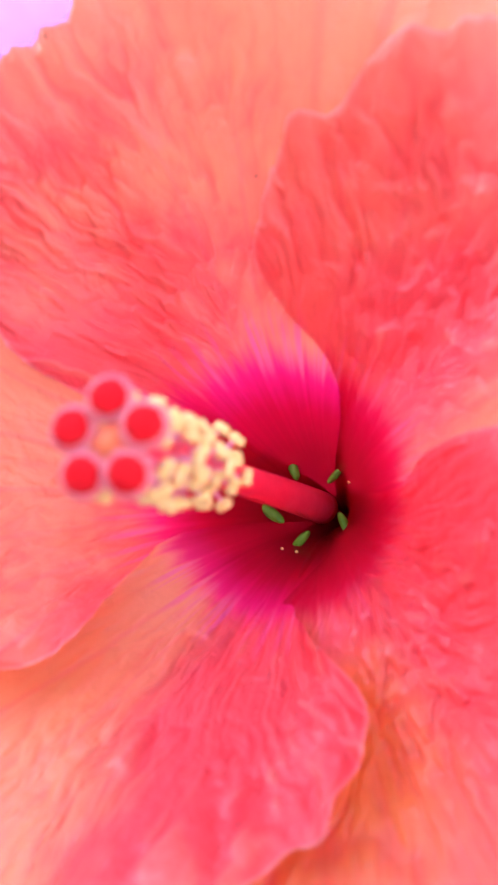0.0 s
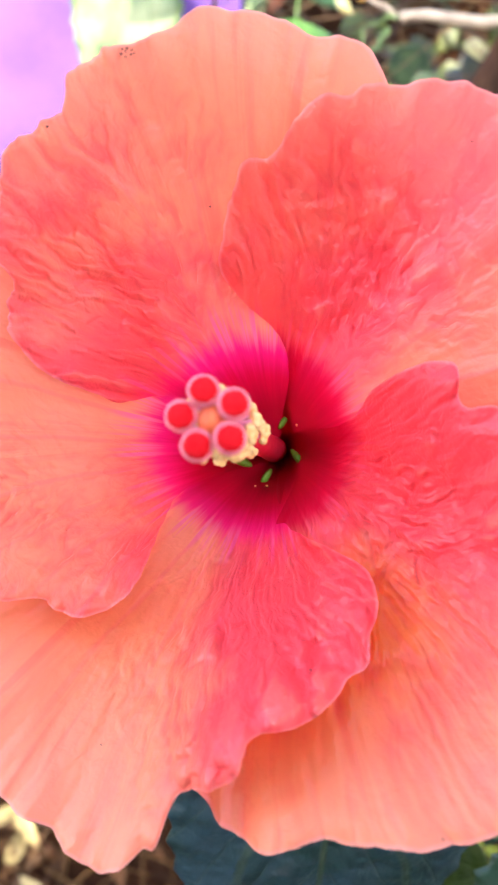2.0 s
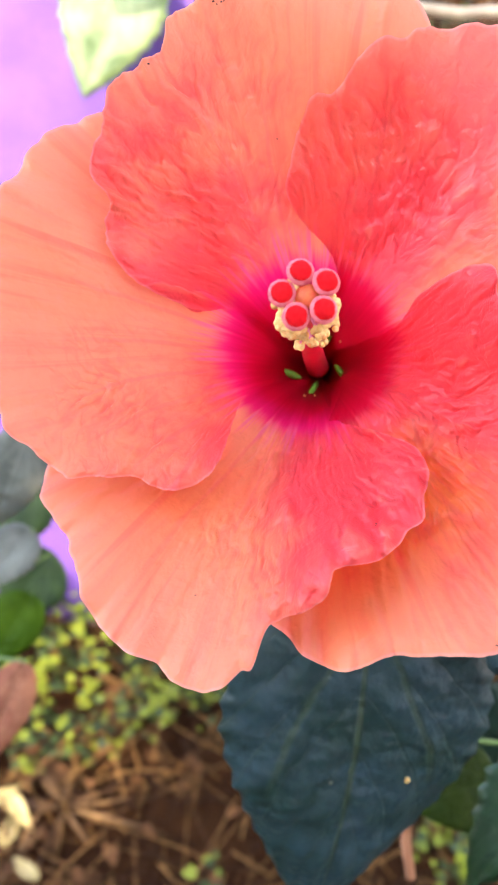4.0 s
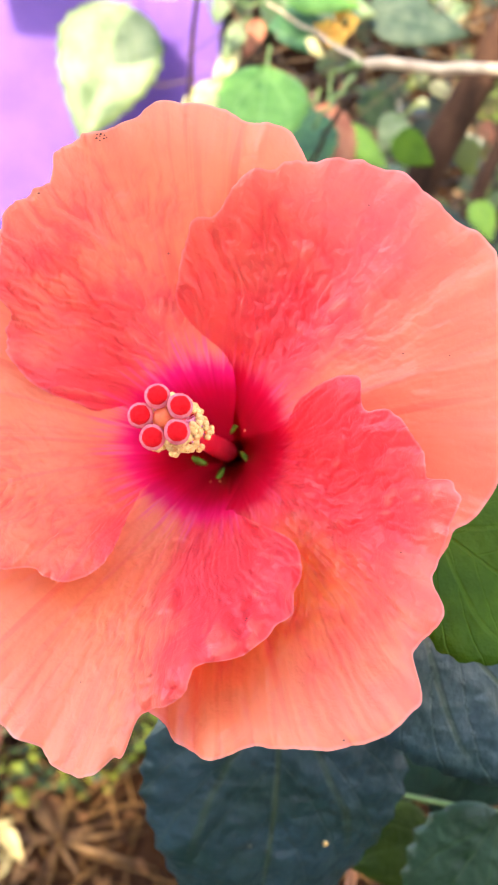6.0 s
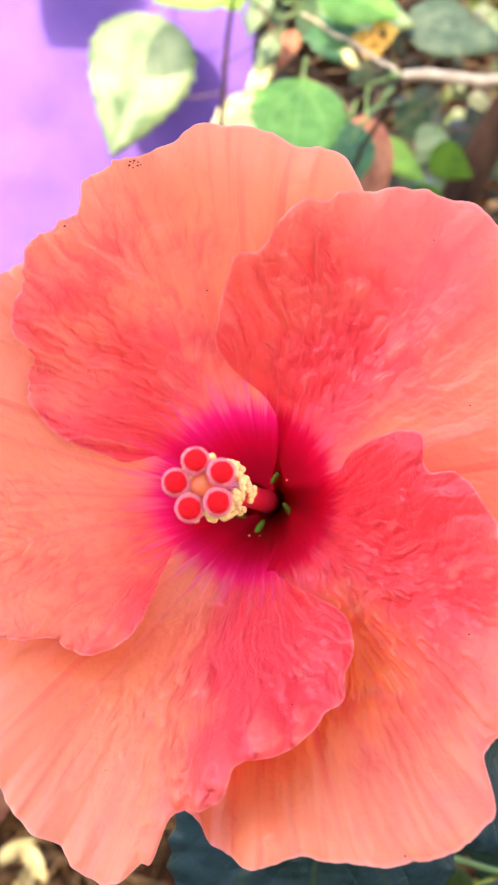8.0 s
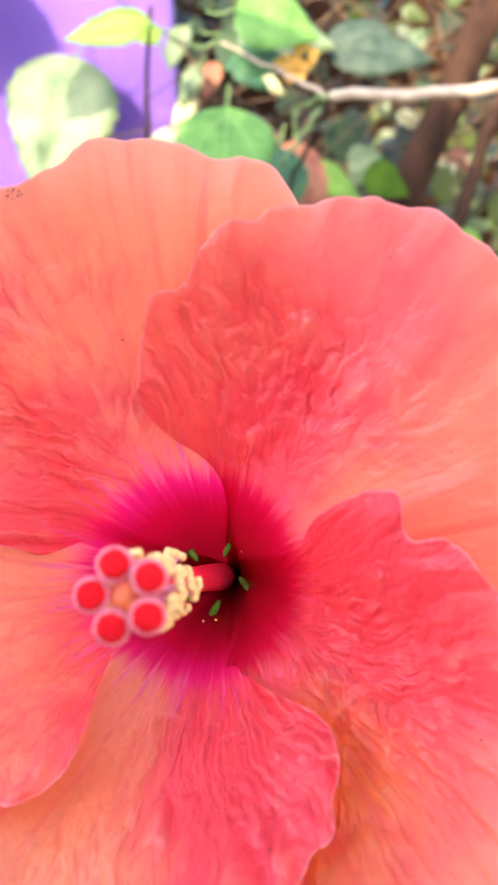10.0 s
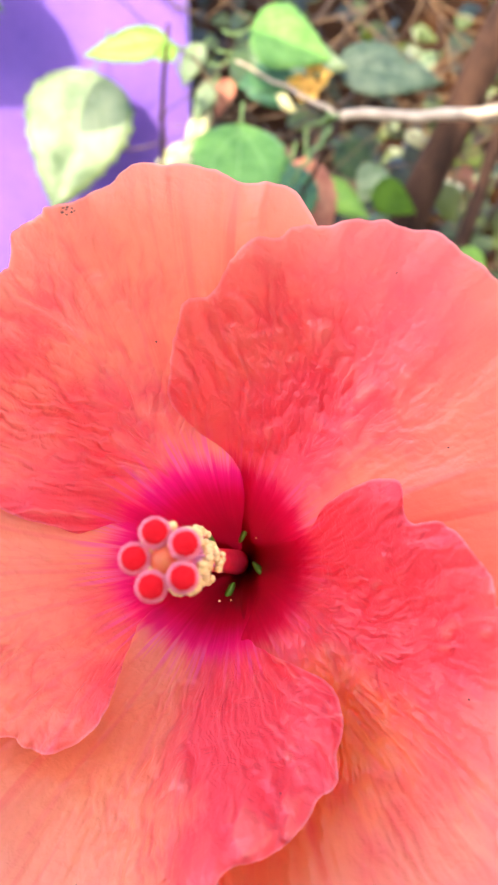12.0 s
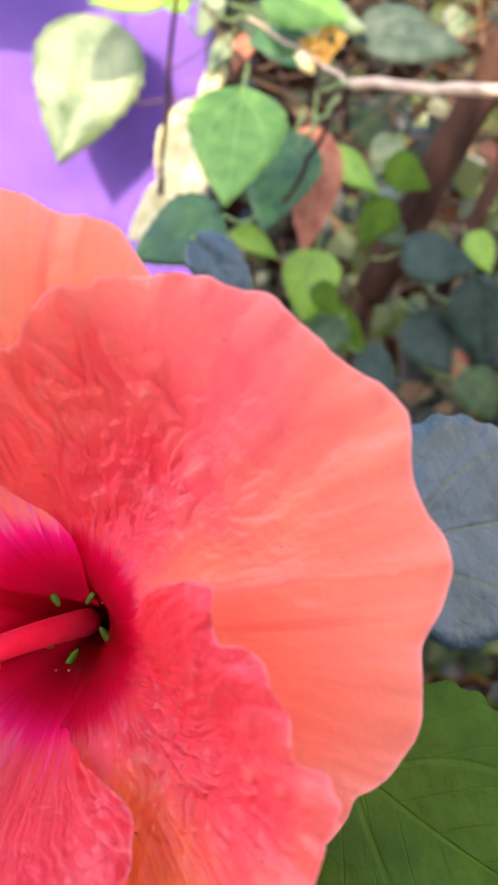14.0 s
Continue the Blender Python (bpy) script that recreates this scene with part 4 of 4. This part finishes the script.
def build_blossom(at, seed):
    """A withered cluster of small yellow blossoms at a twig's end."""
    rng = random.Random(seed)
    for _ in range(9):
        p = Vector(at) + Vector((rng.uniform(-1, 1), rng.uniform(-0.5, 0.5), rng.uniform(-1, 1))) * 0.012
        bm = bmesh.new()
        for k in range(4):
            d = Vector((rng.uniform(-1, 1), rng.uniform(-1, 0.3), rng.uniform(-1, 1))).normalized()
            leaf_blade(bm, p - Vector(hedge.location), p - Vector(hedge.location) + d * 0.010, 0.007, (0.1, -0.9, 0.5), rows=6, cols=4, seed=k, thick=0)
        part("blossom", bm, BLOSSOM, hedge, "withered yellow blossom")


build_blossom((0.077, 0.860, 1.050), 61)


# ---- litter, herbs and far foliage ----
def scatter_foliage():
    rng = random.Random(5)
    bm = bmesh.new()
    for _ in range(2600):
        y = rng.uniform(0.98, 1.9)
        x = rng.uniform(-0.02, 0.95) if y < 1.35 else rng.uniform(-0.6, 1.1)
        z = ground_height(x, y) + rng.uniform(0.02, 0.95 if y < 1.2 else 0.55)
        size = rng.uniform(0.025, 0.065)
        d = Vector((rng.uniform(-1, 1), rng.uniform(-0.9, 0.2), rng.uniform(-1.0, 0.2))).normalized()
        base = Vector((x, y, z))
        leaf_blade(bm, base, base + d * size, size * rng.uniform(0.5, 0.85), (rng.uniform(-0.5, 0.5), -0.8, rng.uniform(0.2, 0.9)), rows=5, cols=4, seed=rng.randint(0, 999), thick=0)
    dry = bmesh.new()
    for _ in range(1700):
        y = rng.uniform(1.0, 1.8)
        x = rng.uniform(0.0, 0.95) if y < 1.35 else rng.uniform(-0.6, 1.1)
        z = ground_height(x, y) + rng.uniform(0.0, 0.95 if y < 1.2 else 0.4)
        p, d = Vector((x, y, z)), Vector((rng.uniform(-1, 1), rng.uniform(-0.4, 0.4), rng.uniform(-0.7, 0.7))).normalized()
        if rng.random() < 0.45:
            size = rng.uniform(0.02, 0.05)
            leaf_blade(dry, p, p + d * size, size * 0.6, (rng.uniform(-0.5, 0.5), -0.8, 0.6), fold=0.5, rows=5, cols=4, seed=rng.randint(0, 999), thick=0)
        else:
            tube(dry, bent(p, p + d * rng.uniform(0.06, 0.25), 0.01, 4), [rng.uniform(0.0008, 0.0025)] * 5, 4)
    for _ in range(130):
        p = Vector((rng.uniform(-0.03, 0.40), rng.uniform(0.95, 1.15), rng.uniform(0.93, 1.20)))
        d = Vector((rng.uniform(-1, 1), rng.uniform(-0.3, 0.3), rng.uniform(-1.0, 0.6))).normalized()
        tube(dry, bent(p, p + d * rng.uniform(0.05, 0.18), 0.008, 4), [rng.uniform(0.0006, 0.0016)] * 5, 4)
    tagged(part("dry_tangle", dry, TANGLE), "tan dry twigs and withered leaves between the shrubs", "twigs", kind="stuff")
    tagged(part("shrub_foliage", bm, FOLIAGE), "tangle of small green shrub leaves", "foliage", kind="stuff")


scatter_foliage()


def scatter_ground():
    rng = random.Random(8)
    bm = bmesh.new()
    for _ in range(3400):
        x, y = rng.uniform(-0.75, 0.95), rng.uniform(0.05, 1.7)
        a, ln = rng.uniform(0, math.pi), rng.uniform(0.04, 0.20)
        z = ground_height(x, y) + rng.uniform(0.004, 0.03)
        d = Vector((math.cos(a), math.sin(a), rng.uniform(-0.15, 0.25)))
        tube(bm, bent((x, y, z), Vector((x, y, z)) + d * ln, rng.uniform(-0.03, 0.03), 4), [rng.uniform(0.0005, 0.0016)] * 5, 4)
    tagged(part("straw", bm, STRAW), "loose dry straw lying on the soil", "straw", kind="stuff")
    bm = bmesh.new()
    for _ in range(900):
        x, y = rng.uniform(-0.75, 0.95), rng.uniform(0.05, 1.7)
        z = ground_height(x, y) + rng.uniform(0.008, 0.03)
        a, size = rng.uniform(0, 2 * math.pi), rng.uniform(0.018, 0.05)
        d = Vector((math.cos(a), math.sin(a), rng.uniform(-0.1, 0.3))).normalized()
        leaf_blade(bm, (x, y, z), Vector((x, y, z)) + d * size, size * rng.uniform(0.4, 0.7), (rng.uniform(-0.4, 0.4), rng.uniform(-0.4, 0.4), 1), fold=0.5, rows=5, cols=4, seed=rng.randint(0, 999), thick=0)
    tagged(part("leaf_litter", bm, LITTER), "curled brown fallen leaves", "leaf litter", kind="stuff")
    bm = bmesh.new()
    for _ in range(4200):
        x, y = rng.uniform(-0.6, 0.5), rng.uniform(0.5, 1.12)
        if noise.noise(Vector((x * 5.0, y * 5.0, 7.7))) + (0.35 if x < -0.08 and y > 0.80 else -0.22 if x < 0.0 else -0.42) < 0.0:
            continue
        z = ground_height(x, y) + rng.uniform(0.02, 0.10)
        a, size = rng.uniform(0, 2 * math.pi), rng.uniform(0.010, 0.022)
        d = Vector((math.cos(a), math.sin(a), rng.uniform(-0.2, 0.2))).normalized()
        leaf_blade(bm, (x, y, z), Vector((x, y, z)) + d * size, size * 0.85, (rng.uniform(-0.4, 0.4), rng.uniform(-0.6, 0.2), 1), rows=4, cols=4, seed=rng.randint(0, 999), thick=0)
    tagged(part("ground_herbs", bm, HERB), "low bright green weeds among the straw", "weeds", kind="stuff")


scatter_ground()
for number, (base, tip) in enumerate((((-0.2831, 0.6723, 0.0500), (-0.2588, 0.7337, 0.0500)), ((-0.2247, 0.6285, 0.0500), (-0.2664, 0.6611, 0.0500)), ((-0.3157, 0.7196, 0.0500), (-0.2722, 0.7636, 0.0500)), ((-0.3379, 0.8858, 0.0500), (-0.3028, 0.9186, 0.0500)), ((-0.2838, 0.7450, 0.0500), (-0.2469, 0.6964, 0.0500)))):
    fallen = thing("fallen_leaf", "yellowed fallen leaf on the straw", "leaf", base, group="fallen leaves on the straw")
    bm = bmesh.new()
    leaf_blade(bm, (0, 0, 0), Vector(tip) - Vector(base), 0.34 * (Vector(tip) - Vector(base)).length, (0.6 - 0.5 * (number % 4 + number // 4), -0.5, 1), fold=0.9, droop=0.25 - 0.12 * (number % 4 + number // 4), bite=0.5, seed=90 + number)
    part("blade", bm, LEAF_STRAW, fallen)


def build_tuft(at, reach, count, seed, tall, mat):
    """A withered grass tuft: dry blades that fan out from one root and bend to the soil."""
    rng = random.Random(seed)
    tuft = thing("dry_grass_tuft", "withered tan grass tuft flat on the soil", "grass", at, group="withered grass tufts")
    for k in range(count):
        a = rng.uniform(0, 2 * math.pi)
        d = Vector((math.cos(a), math.sin(a), 0.0))
        far, up = reach * rng.uniform(0.35, 1.2), tall * rng.uniform(0.4, 1.2)
        bm = bmesh.new()
        leaf_blade(bm, d * 0.006, d * far + Vector((0, 0, up)), rng.uniform(0.004, 0.014), (rng.uniform(-0.6, 0.6), rng.uniform(-0.6, 0.6), 1), fold=0.5, droop=0.18, rows=12, cols=4, teeth=1, bite=0.0, blunt=0.3, seed=seed + k)
        part("grass_blade", bm, mat, tuft)


build_tuft((-0.212, 0.742, 0.030), 0.12, 12, 71, 0.03, LEAF_TAN)
build_tuft((-0.266, 0.668, 0.030), 0.05, 6, 72, 0.04, LEAF_TAN)

# openings left in the unseen crown so that sun dapples reach the straw
GAPS = ((-1.238, -1.264), (-1.264, -1.101), (-1.191, -1.318), (-1.226, -0.98))


def overhead_shade():
    """An unseen tree added behind the viewer; its boughs keep the sun off the bloom."""
    tree = thing("shade_tree", "unseen slender tree added so its leafy boughs shade the bloom", "tree", (-0.95, -1.35, 0.0))
    off = Vector(tree.location)
    rng = random.Random(21)
    bm = bmesh.new()
    middle = Vector((0.0, 0.17, 1.04)) + TO_SUN * 0.9
    for _ in range(900):
        p = middle + Vector((rng.uniform(-0.40, 0.40), rng.uniform(-0.22, 0.22), rng.uniform(-0.40, 0.36)))
        a, size = rng.uniform(0, 2 * math.pi), rng.uniform(0.07, 0.11)
        d = Vector((math.cos(a), math.sin(a), rng.uniform(-0.3, 0.3))).normalized()
        leaf_blade(bm, p, p + d * size, size * 0.75, tuple(TO_SUN), rows=5, cols=4, seed=rng.randint(0, 999), thick=0)
    for _ in range(420):
        p = Vector((rng.uniform(-1.75, -0.72), rng.uniform(-1.5, -0.70), rng.uniform(1.45, 1.65)))
        if noise.noise(Vector((p.x * 4.5, p.y * 4.5, 3.3))) > 0.05 or any(math.hypot(p.x - gx, p.y - gy) < 0.085 for gx, gy in GAPS):
            continue
        a, size = rng.uniform(0, 2 * math.pi), rng.uniform(0.08, 0.13)
        d = Vector((math.cos(a), math.sin(a), rng.uniform(-0.3, 0.3))).normalized()
        leaf_blade(bm, p, p + d * size, size * 0.75, tuple(TO_SUN), rows=5, cols=4, seed=rng.randint(0, 999), thick=0)
    for _ in range(42):
        p = Vector((rng.uniform(-0.28, 0.14), rng.uniform(-0.26, 0.22), rng.uniform(1.46, 1.62)))
        a, size = rng.uniform(0, 2 * math.pi), rng.uniform(0.07, 0.11)
        d = Vector((math.cos(a), math.sin(a), rng.uniform(-0.3, 0.3))).normalized()
        leaf_blade(bm, p, p + d * size, size * 0.75, tuple(TO_SUN), rows=5, cols=4, seed=rng.randint(0, 999), thick=0)
    for _ in range(150):
        p = Vector((rng.uniform(-0.94, -0.34), rng.uniform(-1.48, -0.88), rng.uniform(1.46, 1.62)))
        a, size = rng.uniform(0, 2 * math.pi), rng.uniform(0.07, 0.11)
        d = Vector((math.cos(a), math.sin(a), rng.uniform(-0.3, 0.3))).normalized()
        leaf_blade(bm, p, p + d * size, size * 0.75, tuple(TO_SUN), rows=5, cols=4, seed=rng.randint(0, 999), thick=0)
    for v in bm.verts:
        v.co -= off
    part("crown", bm, FOLIAGE, tree, "loose crown of small green leaves")
    shrub_branch(tree, bent((-0.95, -1.35, -0.05), (-0.98, -1.20, 1.50), 0.0, 14, 0.02, 41), 0.045, 0.022, BARK, "trunk")
    for number, tip in enumerate(((-0.05, -0.45, 1.52), (-0.62, -0.52, 1.56), (0.05, -0.02, 1.55), (-1.30, -0.85, 1.56), (-1.60, -1.20, 1.56))):
        shrub_branch(tree, bent((-0.975, -1.23, 1.30 + 0.03 * number), tip, 0.03, 10, 0.015, 51 + number), 0.014, 0.004, BARK, "limb")


overhead_shade()
